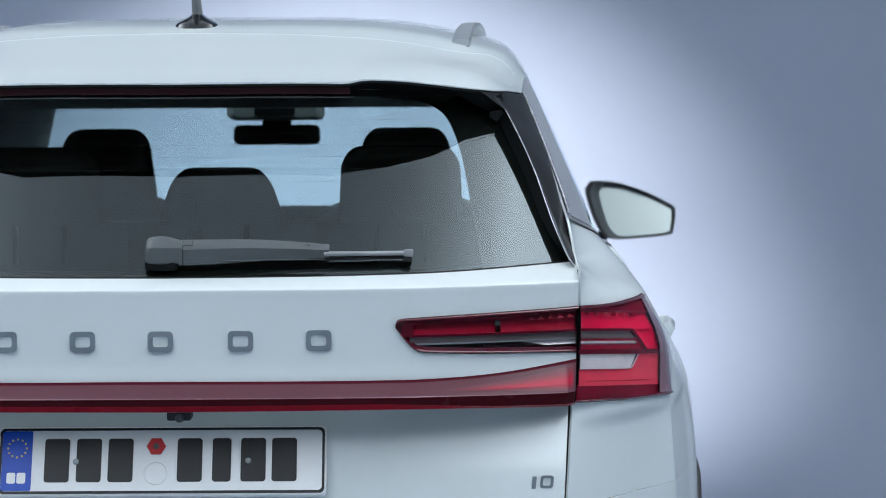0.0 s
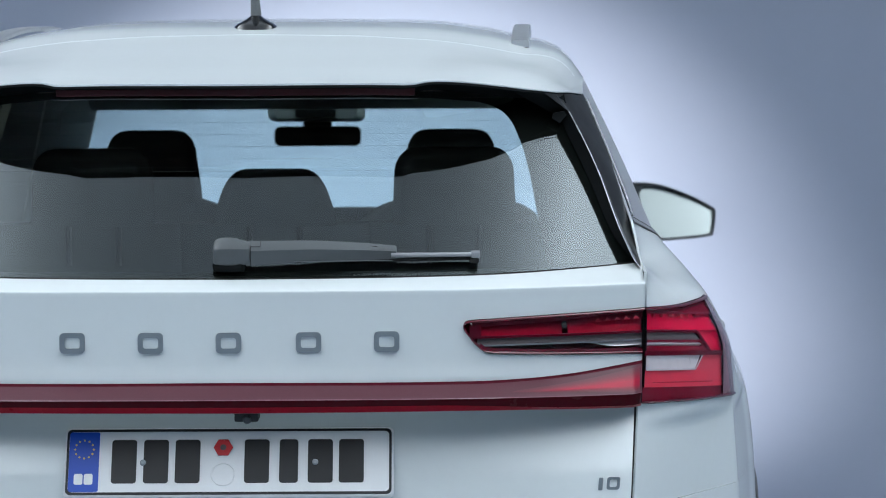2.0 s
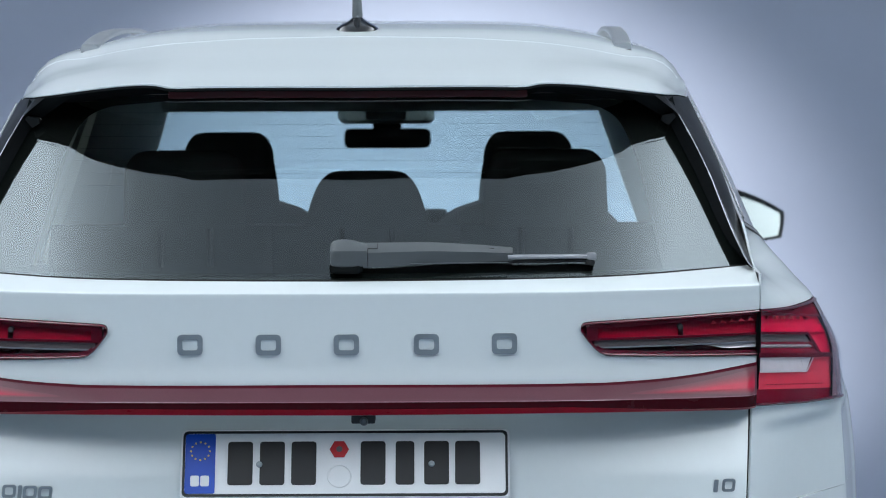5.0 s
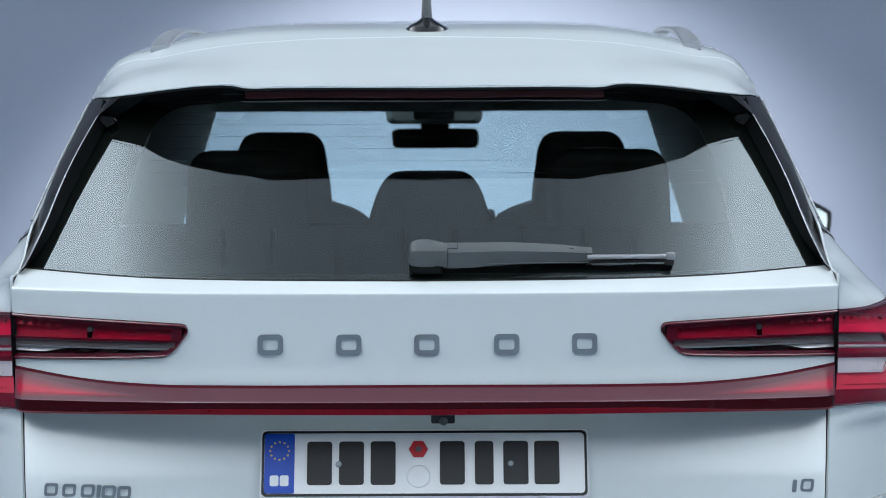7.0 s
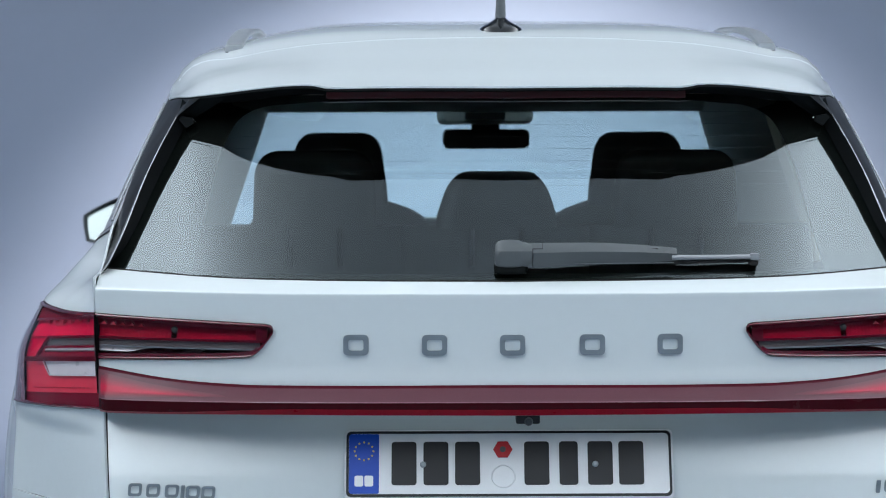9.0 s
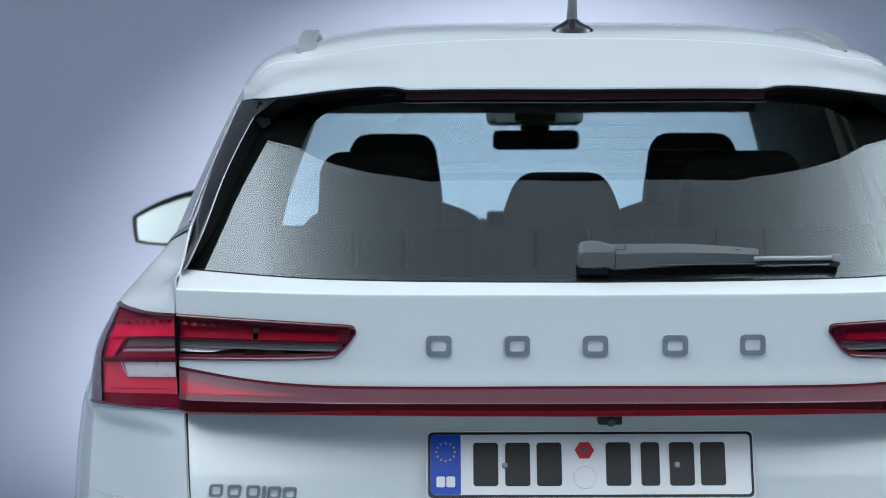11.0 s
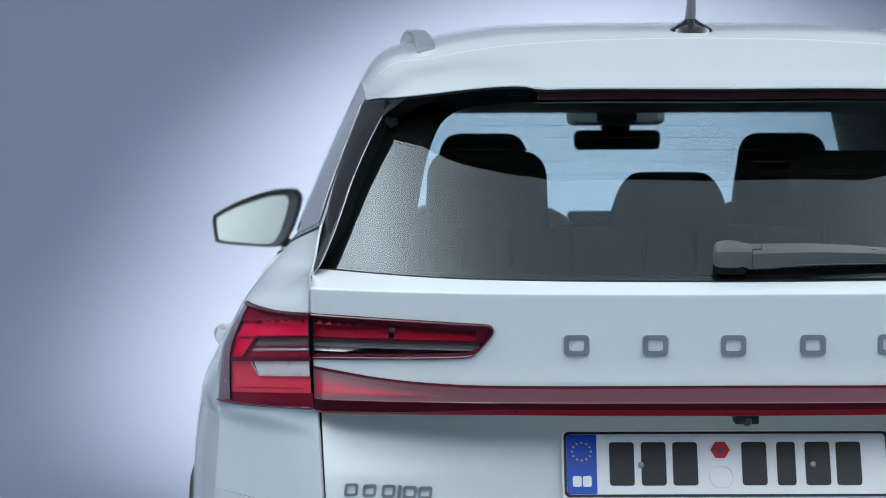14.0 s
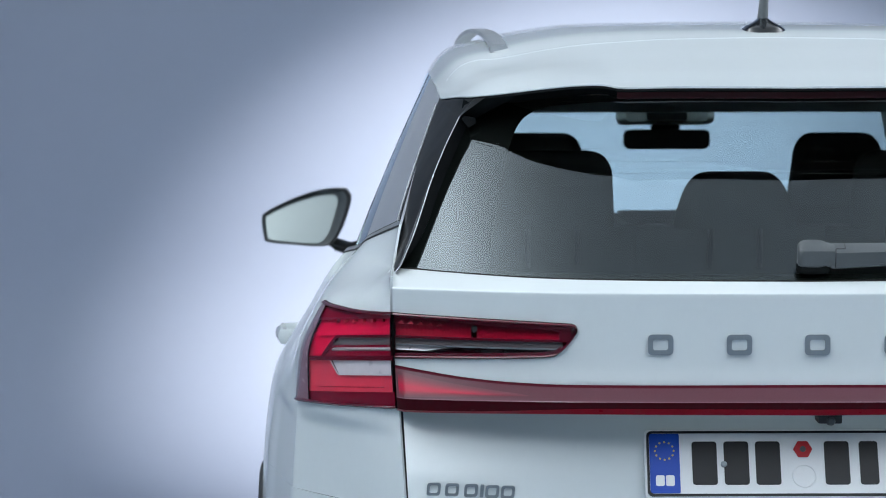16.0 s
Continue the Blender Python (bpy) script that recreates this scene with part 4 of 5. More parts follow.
    part("end_wall", flip(sheet(lambda u, v: side(0.0, lerp(1.019, 1.179, v), lerp(-0.036, 0.0075, u)) - Vector((0.0004, 0, 0)), 2, 4), s), BORDER, lamp)

# ---- badges: plain blocks in place of lettering ----
def block(x, z, w, h, surf, name="badge_block", hollow=0.0, depth=0.004, lean=0.0):
    outer_ring, n = rounded(w, h, min(w, h) * 0.22, 4), 20
    y = surf(x, z)
    if hollow:
        inner_ring = rounded(w - 2 * hollow, h - 2 * hollow, min(w, h) * 0.12, 4)
        rings = [[(x + a + lean * b, y, z + b) for a, b in outer_ring], [(x + a + lean * b, y - depth, z + b) for a, b in outer_ring],
                 [(x + a + lean * b, y - depth, z + b) for a, b in inner_ring], [(x + a + lean * b, y, z + b) for a, b in inner_ring]]
        return loft(rings, cap=False)
    return loft([[(x + a + lean * b, y, z + b) for a, b in outer_ring], [(x + a * 0.96 + lean * b, y - depth, z + b * 0.96) for a, b in outer_ring]])


badge = new("maker_badge")
badge.parent = car
badge["label"] = "row of five satin grey badge blocks"
for x in (-0.243, -0.119, 0.004, 0.130, 0.253):
    part("badge_block", block(x, 1.137, 0.040, 0.033, lambda a, b: gate(a, b).y, hollow=0.008), DARK_CHROME, badge)
badge = new("model_badge")
badge.parent = car
badge["label"] = "row of six small satin grey badge blocks"
for k, x in enumerate((-0.602, -0.5725, -0.542, -0.5245, -0.508, -0.483)):
    part("badge_block", block(x, 0.897 - 0.0006 * k, 0.022 if k != 3 else 0.006, 0.021, lambda a, b: low_y(a, b) - 0.001, hollow=0.0045 if k != 3 else 0, depth=0.003, lean=0.1), DARK_CHROME, badge)
badge = new("drive_badge")
badge.parent = car
badge["label"] = "two small satin grey badge blocks"
part("badge_block", block(0.594, 0.898, 0.007, 0.021, lambda a, b: low_y(a, b) - 0.001, depth=0.003, lean=0.1), DARK_CHROME, badge)
part("badge_block", block(0.6145, 0.899, 0.021, 0.021, lambda a, b: low_y(a, b) - 0.001, hollow=0.0045, depth=0.003, lean=0.1), DARK_CHROME, badge)

# ---- number plate ----
plate = new("number_plate")
plate.parent = car
plate.matrix_basis = pose(-0.001, -0.0125, 0.942, -27) @ pose(0, 0, -0.940)
plate["label"] = "white number plate with a blue band and dark bars"
PZ = 0.940
ring = lambda w, h, r, y: [(a, y, PZ + b) for a, b in rounded(w, h, r)]
part("plate_holder", loft([ring(0.526, 0.116, 0.008, 0.014), ring(0.526, 0.116, 0.008, 0.004), ring(0.522, 0.112, 0.008, 0.002)]), PLATE_WHITE, plate, "pale plastic holder")
part("plate_border", loft([ring(0.520, 0.110, 0.008, 0.003), ring(0.519, 0.109, 0.008, -0.0005), ring(0.512, 0.102, 0.007, -0.0005), ring(0.511, 0.101, 0.007, 0.003)], cap=False), PLATE_BLACK, plate, "thin black embossed border")
part("plate_face", loft([ring(0.516, 0.106, 0.007, 0.003), ring(0.514, 0.104, 0.006, 0.0008)]), PLATE_WHITE, plate)
part("blue_band", loft([[(-0.2315 + a, y, PZ + b) for a, b in rounded(0.048, 0.100, 0.003)] for y in (0.003, -0.0002)]), PLATE_BLUE, plate, "blue band")
for k in range(12):
    a = 2 * math.pi * k / 12
    part("star", loft([[(-0.2315 + 0.015 * math.cos(a) + p, y, PZ + 0.021 + 0.015 * math.sin(a) + q) for p, q in ellipse(0.0018, 0.0018, 5)] for y in (0.001, -0.0008)]), YELLOW, plate)
for x in (-0.2395, -0.2235):
    part("band_bar", loft([[(x + a, y, PZ - 0.029 + b) for a, b in rounded(0.014, 0.018, 0.003)] for y in (0.001, -0.0009)]), PLATE_WHITE, plate)
for x, w in ((-0.1675, 0.040), (-0.1165, 0.040), (-0.066, 0.040), (0.0445, 0.040), (0.0955, 0.030), (0.146, 0.040), (0.1955, 0.040)):
    part("plate_bar", loft([[(x + a, y, PZ + 0.0005 + b) for a, b in rounded(w * sc, 0.073 * sc, 0.005)] for y, sc in ((0.001, 1.0), (-0.0012, 0.985))]), PLATE_BLACK, plate)
part("seal_sticker", loft([[(-0.0095 + 0.0155 * math.cos(math.pi * k / 3), y, PZ + 0.0235 + 0.0155 * math.sin(math.pi * k / 3)) for k in range(6)] for y in (0.001, -0.0006)]), STICKER_RED, plate, "red hexagonal sticker")
part("sticker_centre", loft([[(-0.0095 + p, y, PZ + 0.0235 + q) for p, q in ellipse(0.005, 0.005, 12)] for y in (0.001, -0.0012)]), SMOKE, plate)
part("round_emboss", loft([[(-0.009 + p, y, PZ - 0.0215 + q) for p, q in ellipse(r, r, 32)] for r, y in ((0.0195, 0.001), (0.0190, -0.0006), (0.0180, -0.0006), (0.0175, 0.0006))], cap=False), PLATE_WHITE, plate)
for x in (-0.137, 0.138):
    part("screw", loft([[(x + p, y, PZ - 0.002 + q) for p, q in ellipse(r, r, 16)] for r, y in ((0.005, 0.001), (0.005, -0.0025), (0.003, -0.004))]), DARK_CHROME, plate)

# reversing camera under the light bar
camera_pod = new("reversing_camera")
camera_pod.parent = car
camera_pod["label"] = "small black reversing camera under the light bar"
part("bracket", box(0.010, 0.048, -0.035, 0.012, 1.008, 1.024, 0.003), BLACK, camera_pod)
part("lens", moved(lathe([(0.0, -0.006), (0.005, -0.005), (0.007, 0.0), (0.008, 0.01)], 16), Matrix.Translation((0.030, -0.035, 1.012)) @ Matrix.Rotation(radians(90), 4, "Z")), GREY_PLASTIC, camera_pod)

# ---- rear wiper ----
wiper = new("rear_wiper")
wiper.parent = car
wiper.location.y = -0.008
wiper["label"] = "grey plastic rear wiper lying along the window"
wy = lambda x, z: glass_y(x, z)
arm_top, arm_bot = curve((0.03, 1.2945), (0.12, 1.2945), (0.20, 1.2905), (0.268, 1.2840)), curve((0.03, 1.2540), (0.12, 1.2590), (0.20, 1.2610), (0.268, 1.2630))


def arm_ring(x):
    t, b = arm_top(x), arm_bot(x)
    y = wy(x, 1.27) - 0.034 + 0.012 * smooth(0.03, 0.27, x)
    return [(x, y + 0.022, b), (x, y + 0.004, b + 0.001), (x, y, lerp(b, t, 0.62)), (x, y + 0.004, t - 0.0085), (x, y + 0.016, t), (x, y + 0.024, t - 0.001)]


cap_top, cap_bot = curve((-0.03, 1.2985), (0.004, 1.3000), (0.016, 1.2985), (0.026, 1.2955), (0.036, 1.2945)), curve((-0.03, 1.2520), (0.010, 1.2520), (0.022, 1.2545), (0.036, 1.2575))
cap_rings = []
for x, k in ((-0.0225, 0.55), (-0.0215, 0.74), (-0.018, 0.90), (-0.012, 0.98), (-0.004, 1.0), (0.004, 1.0), (0.010, 1.0), (0.016, 1.0), (0.022, 0.99), (0.028, 0.98), (0.036, 0.97)):
    zt, zb = cap_top(x), cap_bot(x)
    ring_c = [(x, wy(0.03, 1.27) - 0.036 + y, z) for y, z in ((0.026, zb), (0.008, zb + 0.001), (0.002, zb + 0.007), (0.0, 1.272), (0.0005, 1.2825), (0.003, 1.2855), (0.012, lerp(1.2855, zt, 0.72)), (0.020, zt), (0.028, zt - 0.002))]
    cy, cz = wy(0.03, 1.27) - 0.018, 1.274
    cap_rings.append([(a, cy + (p - cy) * k, cz + (q - cz) * k) for a, p, q in ring_c])
part("pivot_cap", loft(cap_rings), GREY_PLASTIC, wiper, "rounded grey pivot cap")
part("pivot_socket", loft([[(0.003 + a * k, wy(0.0, 1.255) - 0.002 + b * k, z) for a, b in rounded(0.054, 0.026, 0.012, 4)] for z, k in ((1.2455, 0.80), (1.2475, 0.94), (1.252, 1.0), (1.262, 0.98))]), MATT_BLACK, wiper, "black rubber socket of the wiper")
part("arm", loft([arm_ring(lerp(0.030, 0.268, k / 14)) for k in range(15)]), GREY_PLASTIC, wiper)
part("arm_mark", loft([[(0.232 + a, wy(0.232, 1.282) - 0.028 + y, 1.2835 + b) for a, b in rounded(0.012, 0.002, 0.0008, 2)] for y in (0.002, 0.0095)]), BLACK, wiper)
blade = lambda x: wy(x, 1.268)
seam = lambda pts, r: part("cap_seam", loft([[(px, py - 0.0003 + a, pz + b) for a, b in ellipse(r, r, 6)] if abs(pts[0][0] - pts[-1][0]) > 0.01 else [(px + a, py - 0.0003 + b, pz) for a, b in ellipse(r, r, 6)] for px, py, pz in pts]), BLACK, wiper)
seam([arm_ring(0.0375)[k] for k in (1, 2, 3)], 0.0007)
seam([arm_ring(x)[3] for x in (0.0375, 0.045, 0.053)], 0.0007)
seam([arm_ring(0.053)[k] for k in (3, 4)], 0.0007)
part("blade_holder", loft([[(x, blade(x) - 0.015 + a, lerp(1.2700, 1.2686, (x - 0.26) / 0.14) + b) for a, b in rounded(0.012, 0.0072, 0.003, 3)] for x in (0.26, 0.3, 0.35, 0.396)]), BELT_GREY, wiper)
part("blade_spine", loft([[(x, blade(x) - 0.026 + a, lerp(1.2612, 1.2622, (x - 0.105) / 0.155) + b) for a, b in rounded(0.004, 0.0014, 0.0005, 2)] for x in (0.105, 0.16, 0.21, 0.262)]), GREY_PLASTIC, wiper)
part("rubber_blade", loft([[(x, blade(x) - 0.010 + a, 1.2622 + b) for a, b in rounded(0.008, 0.0058, 0.002, 3)] for x in (0.09, 0.16, 0.23, 0.3, 0.396)]), RUBBER, wiper)
part("end_cap", box(0.387, 0.402, blade(0.395) - 0.024, blade(0.395) - 0.006, 1.2632, 1.2745, 0.003), BELT_GREY, wiper)
part("end_cap", box(0.385, 0.400, blade(0.395) - 0.021, blade(0.395) - 0.006, 1.2545, 1.2630, 0.003), RUBBER, wiper)

# ---- roof rails and antenna ----
for s in (-1, 1):
    rail = new("roof_rail")
    rail.parent = car
    rail["label"] = "white painted roof rail with a curved rear foot"
    foot = [(0.640, 1.599), (0.665, 1.606), (0.72, 1.6135), (0.87, 1.6245), (1.03, 1.6320), (1.29, 1.6385), (1.6, 1.641), (2.1, 1.628), (2.40, 1.598), (2.5, 1.57)]
    fy = curve(*[(i, p[0]) for i, p in enumerate(foot)])
    fz = curve(*[(i, p[1]) for i, p in enumerate(foot)])
    fx = lambda y: 0.482 + 0.031 * (y - 0.64)
    pts = [(fx(fy(i / 4)), fy(i / 4), fz(i / 4)) for i in range(37)]
    rings = []
    for k, p in enumerate(pts):
        d = Vector(pts[min(k + 1, 36)]) - Vector(pts[max(k - 1, 0)])
        n = math.hypot(d.y, d.z)
        # the rear end is cut upright and thicker
        tall, up = lerp(2.3, 1.0, smooth(0, 7, k)), smooth(0, 6, k)
        rings.append([(p[0] + a, p[1] - c * tall * up * d.z / n, p[2] + c * tall * lerp(1.0, d.y / n, up)) for a, c in rounded(0.033, 0.010, 0.0042, 4)])
    part("bar", flip(loft(rings), s), SILVER, rail)
    part("foot_pad", flip(loft([[(0.482 + p, 0.644 + q, 1.588 + z) for p, q in rounded(0.034 * k, 0.024 * k, 0.006, 3)] for z, k in ((0.0, 1.06), (0.006, 1.0), (0.010, 0.9))]), s), BLACK, rail, "dark rubber seat of the rail")

antenna = new("antenna")
antenna.parent = car
antenna["label"] = "black roof antenna on a flared base"
rings = []
for z, hw, hl, dy in ((0.0, 0.0435, 0.064, 0), (0.003, 0.0430, 0.063, 0), (0.0045, 0.0405, 0.060, 0), (0.012, 0.0380, 0.057, 0.001), (0.0165, 0.0325, 0.051, 0.002), (0.024, 0.0185, 0.036, 0.003), (0.029, 0.0118, 0.027, 0.004), (0.031, 0.0100, 0.024, 0.004)):
    rings.append([(0.0015 + a, 0.685 + dy + b, 1.627 + z) for a, b in ellipse(hw, hl, 28, 3.2)])
part("base", loft(rings), BLACK_GLOSS, antenna)
part("base_seal", loft([[(0.0015 + a, 0.685 + b, 1.625 + z) for a, b in ellipse(hw, hl, 28, 3.2)] for z, hw, hl in ((0.0, 0.0445, 0.0650), (0.0035, 0.0443, 0.0648))]), GREY_PLASTIC, antenna)
rings = []
for z, hw, hl, dy in ((0.030, 0.0092, 0.018, 0.004), (0.034, 0.0098, 0.015, 0.002), (0.040, 0.0094, 0.013, -0.003), (0.065, 0.0082, 0.010, -0.018), (0.09, 0.0070, 0.007, -0.034), (0.15, 0.0045, 0.0045, -0.07)):
    rings.append([(0.0015 + a, 0.685 + dy + b, 1.627 + z) for a, b in ellipse(hw, hl, 16)])
part("mast", loft(rings), MAST, antenna, "dull grey rubber mast")

# ---- door mirrors and handles ----
OUT = [(0.818, 1.203), (0.824, 1.227), (0.842, 1.236), (0.905, 1.231), (0.982, 1.205), (1.042, 1.174), (1.053, 1.158), (1.048, 1.110), (1.036, 1.095), (0.96, 1.087), (0.888, 1.084), (0.860, 1.099), (0.838, 1.138)]


def smooth_ring(pts, n=4):
    # Catmull-Rom round a closed outline
    m, out = len(pts), []
    for i in range(m):
        p0, p1, p2, p3 = (Vector(pts[(i + j) % m]) for j in (-1, 0, 1, 2))
        for k in range(n):
            t = k / n
            out.append(0.5 * ((2 * p1) + (p2 - p0) * t + (2 * p0 - 5 * p1 + 4 * p2 - p3) * t * t + (3 * p1 - p0 - 3 * p2 + p3) * t ** 3))
    return out


ring0 = smooth_ring(OUT)
mid = Vector((0.945, 1.163))
scaled = lambda k, y: [(mid.x + (p.x - mid.x) * k, y, mid.y + (p.y - mid.y) * k) for p in ring0]
for s in (-1, 1):
    mirror = new("door_mirror")
    mirror.parent = car
    mirror["label"] = "door mirror with a black-edged housing"
    inner_ring = lambda d, y: [(mid.x + 0.8 * d + (p.x - mid.x) * (1 - d / 0.070), y, mid.y + (p.y - mid.y) * (1 - d / 0.125)) for p in ring0]
    part("housing", flip(loft([scaled(1.0, 3.005), scaled(1.0, 3.04), scaled(0.93, 3.10), scaled(0.75, 3.145), scaled(0.4, 3.165)]), s), WHITE, mirror)
    part("rim", flip(loft([scaled(1.002, 2.99), scaled(1.0, 2.955), scaled(0.985, 2.948), inner_ring(0.004, 2.948)], cap=False), s), BLACK, mirror, "matt black rim")
    part("bezel", flip(loft([inner_ring(0.004, 2.948), inner_ring(0.011, 2.956), inner_ring(0.0135, 2.966), inner_ring(0.0135, 2.998)], cap=False), s), GREY_PLASTIC, mirror, "dull grey inner bezel")
    part("mirror_glass", flip(loft([[(x, y + 0.22 * (z - 1.163), z) for x, y, z in inner_ring(d, yy)] for d, yy in ((0.0125, 2.974), (0.0130, 2.971))]), s), MIRROR, mirror, "silvery mirror glass")
    arm = [(0.775, 3.02, 1.085), (0.82, 3.03, 1.072), (0.862, 3.03, 1.085), (0.89, 3.03, 1.11)]
    part("arm", flip(loft([[(x, y + a, z + b) for a, b in ellipse(0.05, 0.018, 16)] for x, y, z in arm]), s), BLACK, mirror)
    for yh, reach in ((1.52, 1.0), (2.48, 0.4)):
        p = side(A(yh), 1.0)
        pts = [(p.x - 0.01, yh - 0.10, 0.998), (p.x + 0.028 * reach, yh - 0.085, 1.0), (p.x + 0.037 * reach, yh - 0.02, 1.001), (p.x + 0.034 * reach, yh + 0.06, 0.999), (p.x - 0.012, yh + 0.10, 0.997)]
        part("door_handle", flip(loft([[(x + a * 0.6, y, z + b) for a, b in ellipse(0.014, 0.016, 14)] for x, y, z in pts]), s), WHITE, car, "body-coloured door handle")

# ---- wheels ----
wheel = new("wheel")
wheel.parent = car
tyre = part("tyre", lathe([(0.235, -0.10), (0.25, -0.115), (0.30, -0.12), (0.345, -0.112), (0.358, -0.09), (0.36, -0.03), (0.36, 0.03), (0.358, 0.09), (0.345, 0.112), (0.30, 0.12), (0.25, 0.115), (0.235, 0.10)], 56), RUBBER, wheel)
part("rim_barrel", lathe([(0.24, 0.11), (0.225, 0.10), (0.215, 0.02), (0.215, -0.10), (0.24, -0.11)], 48), RIM, wheel)
for k in range(5):
    bm = loft([[(0.08 + dx, r * 1.0, w) for w, dx in ((-wd, 0.0), (-wd * 0.6, 0.018), (wd * 0.6, 0.018), (wd, 0.0))] for r, wd in ((0.03, 0.035), (0.12, 0.024), (0.226, 0.04))])
    part("spoke", moved(bm, Matrix.Rotation(2 * math.pi * k / 5, 4, "X")), RIM, wheel)
part("hub_cap", lathe([(0.0, 0.105), (0.03, 0.103), (0.04, 0.09), (0.045, 0.05)], 24), RIM, wheel)
part("brake_disc", lathe([(0.03, 0.0), (0.17, 0.0), (0.17, 0.025), (0.03, 0.025)], 36), DARK_CHROME, wheel)
wheel.matrix_basis = pose(0.79, 0.95, 0.36)
copy_thing(wheel, pose(0.79, 3.74, 0.36))
copy_thing(wheel, pose(-0.79, 0.95, 0.36, 0, 0, 180))
copy_thing(wheel, pose(-0.79, 3.74, 0.36, 0, 0, 180))
part("underbody", box(-0.78, 0.78, 0.1, 4.4, 0.24, 0.34, 0.02), BLACK, car)

# ---- cabin ----
def liner(u, v):
    r, y = lerp(-1, 1, u), lerp(0.44, 2.72, v)
    z = roof_c(y) - 0.045 - 0.085 * abs(r) ** 5 * (1 - smooth(1.8, 2.6, y)) - 0.085 * smooth(2.2, 2.72, y)
    return (r * (roof_w(y) - 0.025), y, z)


part("headliner", sheet(liner, 24, 30, 0.008), TRIM_LIGHT, car, "pale grey cloth headliner")
for s in (-1, 1):
    def inner_wall(u, v, y0, y1, inset):
        yb, yt = lerp(y0, y1, u), lerp(y0, y1, u) * 0.71 + 0.37
        return Vector((lerp(side(A(yb), belt(yb)).x - inset, roof_w(yt) - inset + 0.02, v), lerp(yb, yt, v), lerp(belt(yb) - 0.02, roof_c(yt) - 0.10, v)))
    for y0, y1, mat in ((0.27, 0.62, TRIM_DARK), (0.98, 1.16, TRIM_PILLAR), (1.24, 1.36, TRIM_PILLAR), (1.52, 2.10, TRIM_PILLAR), (2.22, 3.36, TRIM_PILLAR)):
        part("pillar_cover", flip(sheet(lambda u, v: inner_wall(u, v, y0, y1, 0.07 if y0 < 2.2 else 0.060), 6, 12, 0.02), s), mat, car, "pillar cover inside the cabin")
    part("side_trim", flip(sheet(lambda u, v: (lambda y: (side(A(y), belt(y)).x - 0.06 - 0.03 * (1 - v), y, lerp(0.34, belt(y) - 0.02, v)))(lerp(0.2, 3.3, u)), 30, 6, 0.01), s), TRIM_DARK, car)
part("cabin_floor", box(-0.70, 0.70, 0.12, 3.5, 0.345, 0.40), TRIM_DARK, car)
part("load_cover", sheet(lambda u, v: (lerp(-0.62, 0.62, u), lerp(0.14, 1.18, v), 1.05 + 0.01 * math.sin(math.pi * u)), 10, 4, 0.01), TRIM_DARK, car, "black luggage cover")
dash_side = [(2.98, 0.55), (2.94, 0.90), (2.935, 1.10), (2.95, 1.140), (2.99, 1.146), (3.10, 1.136), (3.30, 1.08), (3.32, 0.95), (3.25, 0.55)]
part("dashboard", loft([[(x, y, z - d) for y, z in dash_side] for x, d in ((-0.70, 0.012), (-0.45, 0.002), (0.0, 0.0), (0.45, 0.002), (0.70, 0.012))]), TRIM_DARK, car, "black dashboard")
part("dashboard_screen", loft([[(0.0225 + a * k, y, 1.118 + b * k) for a, b in rounded(0.285, 0.124, 0.012, 4)] for y, k in ((2.895, 0.985), (2.898, 1.0), (2.912, 1.0), (2.918, 0.97))]), BLACK, car, "black touchscreen on top of the dashboard")



def backrest(parent, x, y, z0, z1, width, thick, slope):
    rings = []
    for k in range(25):
        v = 1 - (1 - k / 24) ** 1.6
        z = lerp(z0, z1, v)
        w = width(z)
        t = thick * (1 - 0.45 * v ** 3)
        sc = 1 - 0.02 * smooth(0.9, 1, v)
        rings.append([(x + a * sc, y - slope * (z - z0) + b * sc, z) for a, b in rounded(w, t, t * 0.42, 5)])
    return part("backrest", loft(rings), FABRIC, parent)


def headrest(parent, x, y, z0, z1, w_low, w_top, thick):
    rings = []
    for k in range(17):
        v = 1 - (1 - k / 16) ** 1.5
        z = lerp(z0, z1, v)
        d = max(0.0, 0.05 - (z1 - z))
        w = lerp(w_low, w_top, smooth(0.0, 0.9, v)) - 1.7 * (0.05 - math.sqrt(max(0.0, 0.05 ** 2 - d * d)))
        t = thick - 0.9 * (0.05 - math.sqrt(max(0.0, 0.05 ** 2 - d * d)))
        rings.append([(x + a, y + b, z) for a, b in rounded(w, t, t * 0.4, 6)])
    part("headrest", loft(rings), FABRIC, parent)
    for dx in (-0.05, 0.05):
        part("headrest_post", moved(lathe([(0.006, -0.04), (0.006, 0.08)], 10), Matrix.Translation((x + dx, y, z0)) @ Matrix.Rotation(radians(90), 4, "Y")), TRIM_DARK, parent)


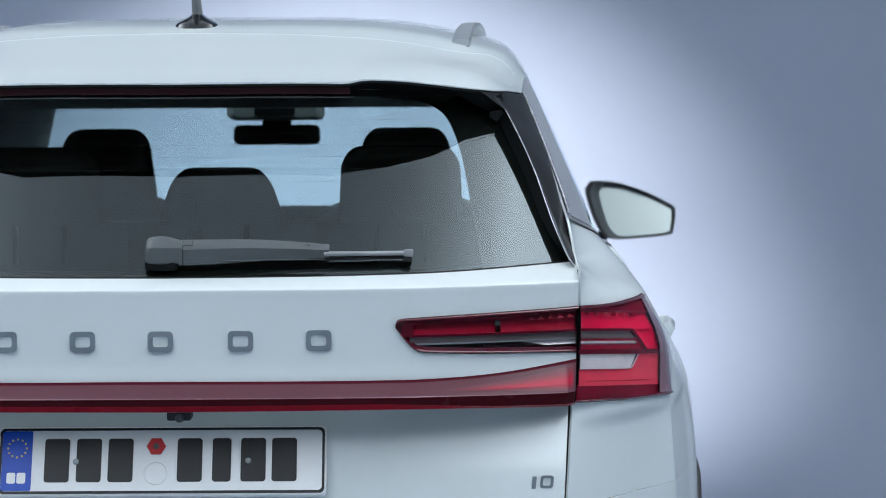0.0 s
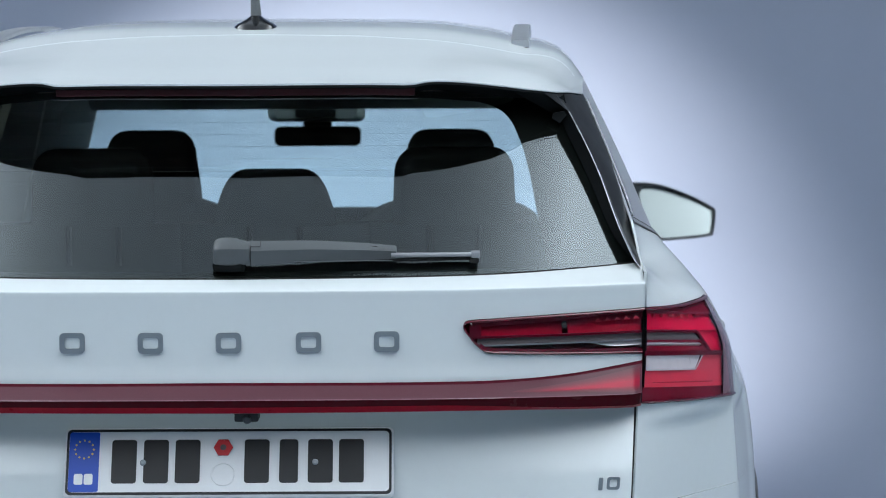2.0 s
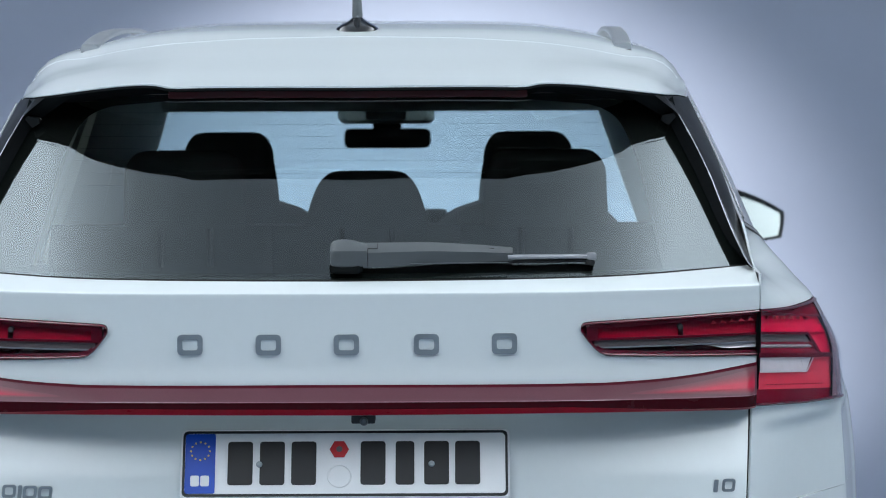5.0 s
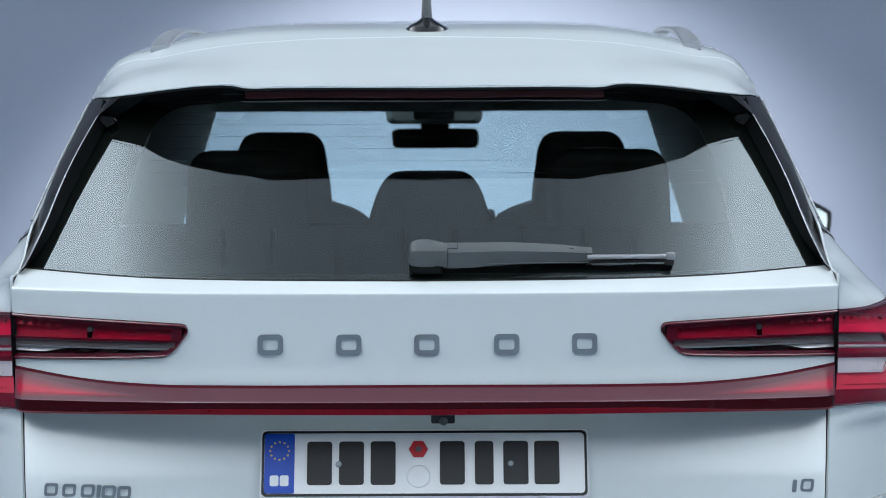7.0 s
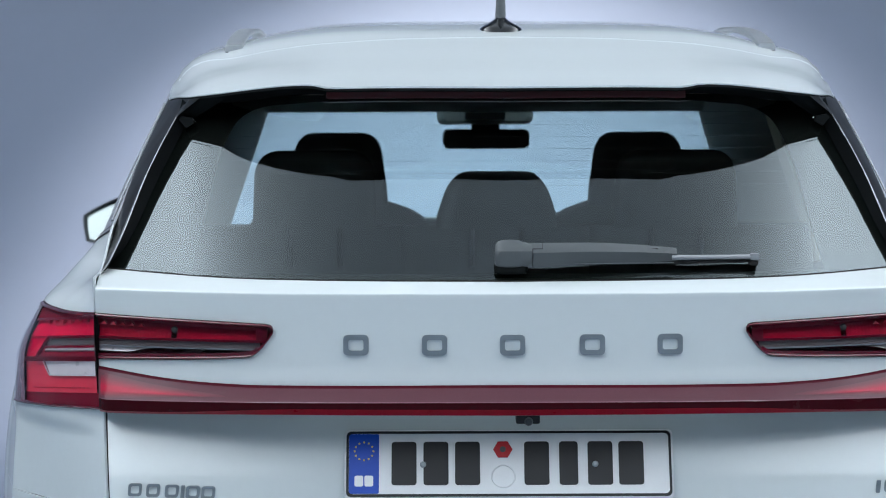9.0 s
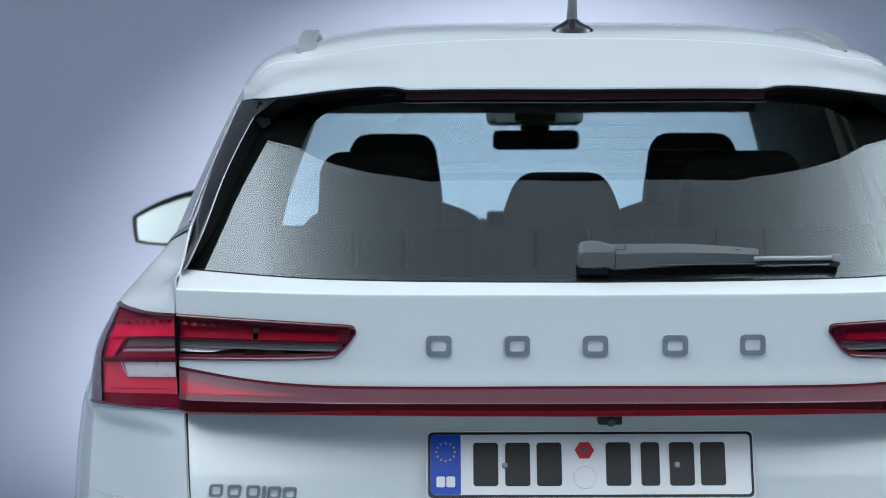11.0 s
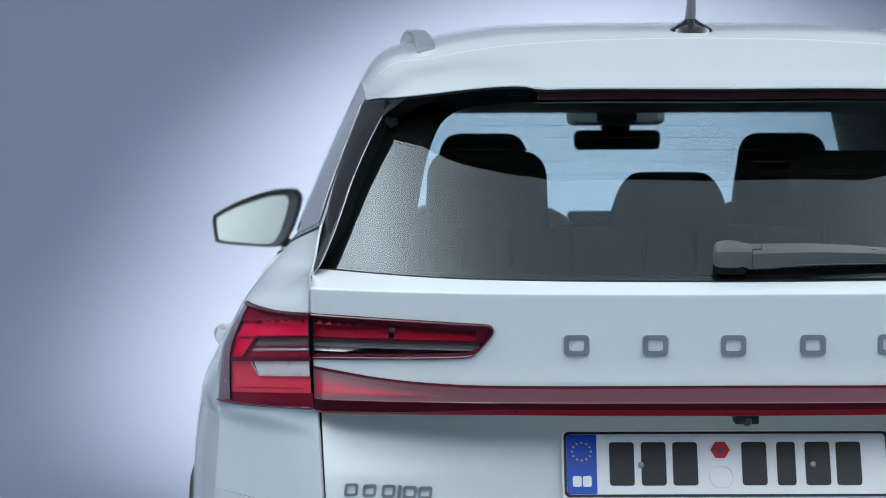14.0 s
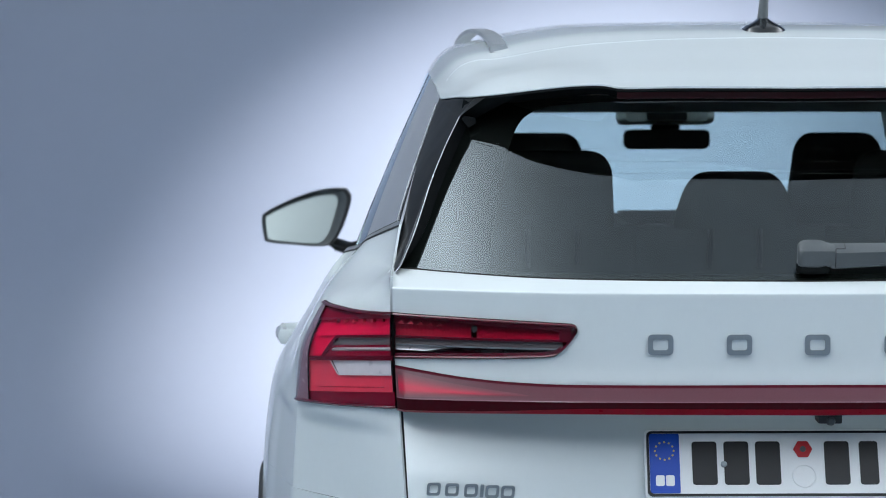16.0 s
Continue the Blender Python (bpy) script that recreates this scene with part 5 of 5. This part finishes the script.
shoulders = curve((0.55, 0.50), (1.10, 0.47), (1.16, 0.445), (1.194, 0.420), (1.2045, 0.400), (1.2145, 0.374), (1.2225, 0.344), (1.235, 0.272), (1.244, 0.222), (1.248, 0.21))
for x, lab in ((-0.352, "black cloth front seat with a tall headrest"), (0.356, "black cloth front seat with a tall headrest")):
    seat = new("front_seat")
    seat.parent = car
    seat["label"] = lab
    part("seat_base", loft([[(x + a, 2.5 + b, z) for a, b in rounded(w, 0.5, 0.1, 5)] for z, w in ((0.42, 0.48), (0.56, 0.52), (0.64, 0.5))]), FABRIC, seat)
    backrest(seat, x, 2.32, 0.55, 1.248, shoulders, 0.13, 0.14)
    headrest(seat, x, 2.20, 1.235, 1.404, 0.235, 0.205, 0.10)
bench = new("rear_bench")
bench.parent = car
bench["label"] = "black cloth rear bench with three headrests"
part("seat_base", loft([[(a, 1.55 + b, z) for a, b in rounded(w, 0.5, 0.1, 5)] for z, w in ((0.42, 1.28), (0.6, 1.32), (0.66, 1.28))]), FABRIC, bench)
for x, w in ((-0.41, 0.48), (0.0, 0.42), (0.41, 0.48)):
    backrest(bench, x, 1.40, 0.55, 1.246, lambda z: w * (1 - 0.03 * smooth(1.15, 1.25, z)), 0.14, 0.24)
headrest(bench, 0.003, 1.16, 1.245, 1.357, 0.245, 0.20, 0.09)
for sx in (-1, 1):
    headrest(bench, sx * 0.362, 1.17, 1.245, 1.399, 0.247, 0.238, 0.09)

imir = new("interior_mirror")
imir.parent = car
imir["label"] = "black rear-view mirror under a sensor housing"
part("housing", loft([[(0.009 + a * k, y, 1.3665 + b * k) for a, b in rounded(0.226, 0.052, 0.016)] for k, y in ((0.97, 2.88), (1.0, 2.885), (0.98, 2.91), (0.8, 2.925))]), BLACK, imir)
part("stem", box(-0.03, 0.045, 2.90, 2.93, 1.385, 1.42, 0.006), BLACK, imir)
part("sensor_housing", loft([[(0.006 + a * k, y, z + b * k) for a, b in rounded(0.25, 0.056, 0.018)] for k, y, z in ((0.85, 2.84, 1.437), (1.0, 2.86, 1.435), (1.0, 2.96, 1.43))]), TRIM_LIGHT, imir, "pale grey housing")
part("sensor_cover", loft([[(0.006 + a, y, 1.433 + b) for a, b in rounded(0.105, 0.034, 0.006)] for y in (2.838, 2.85)]), BLACK, imir, "black sensor cover")
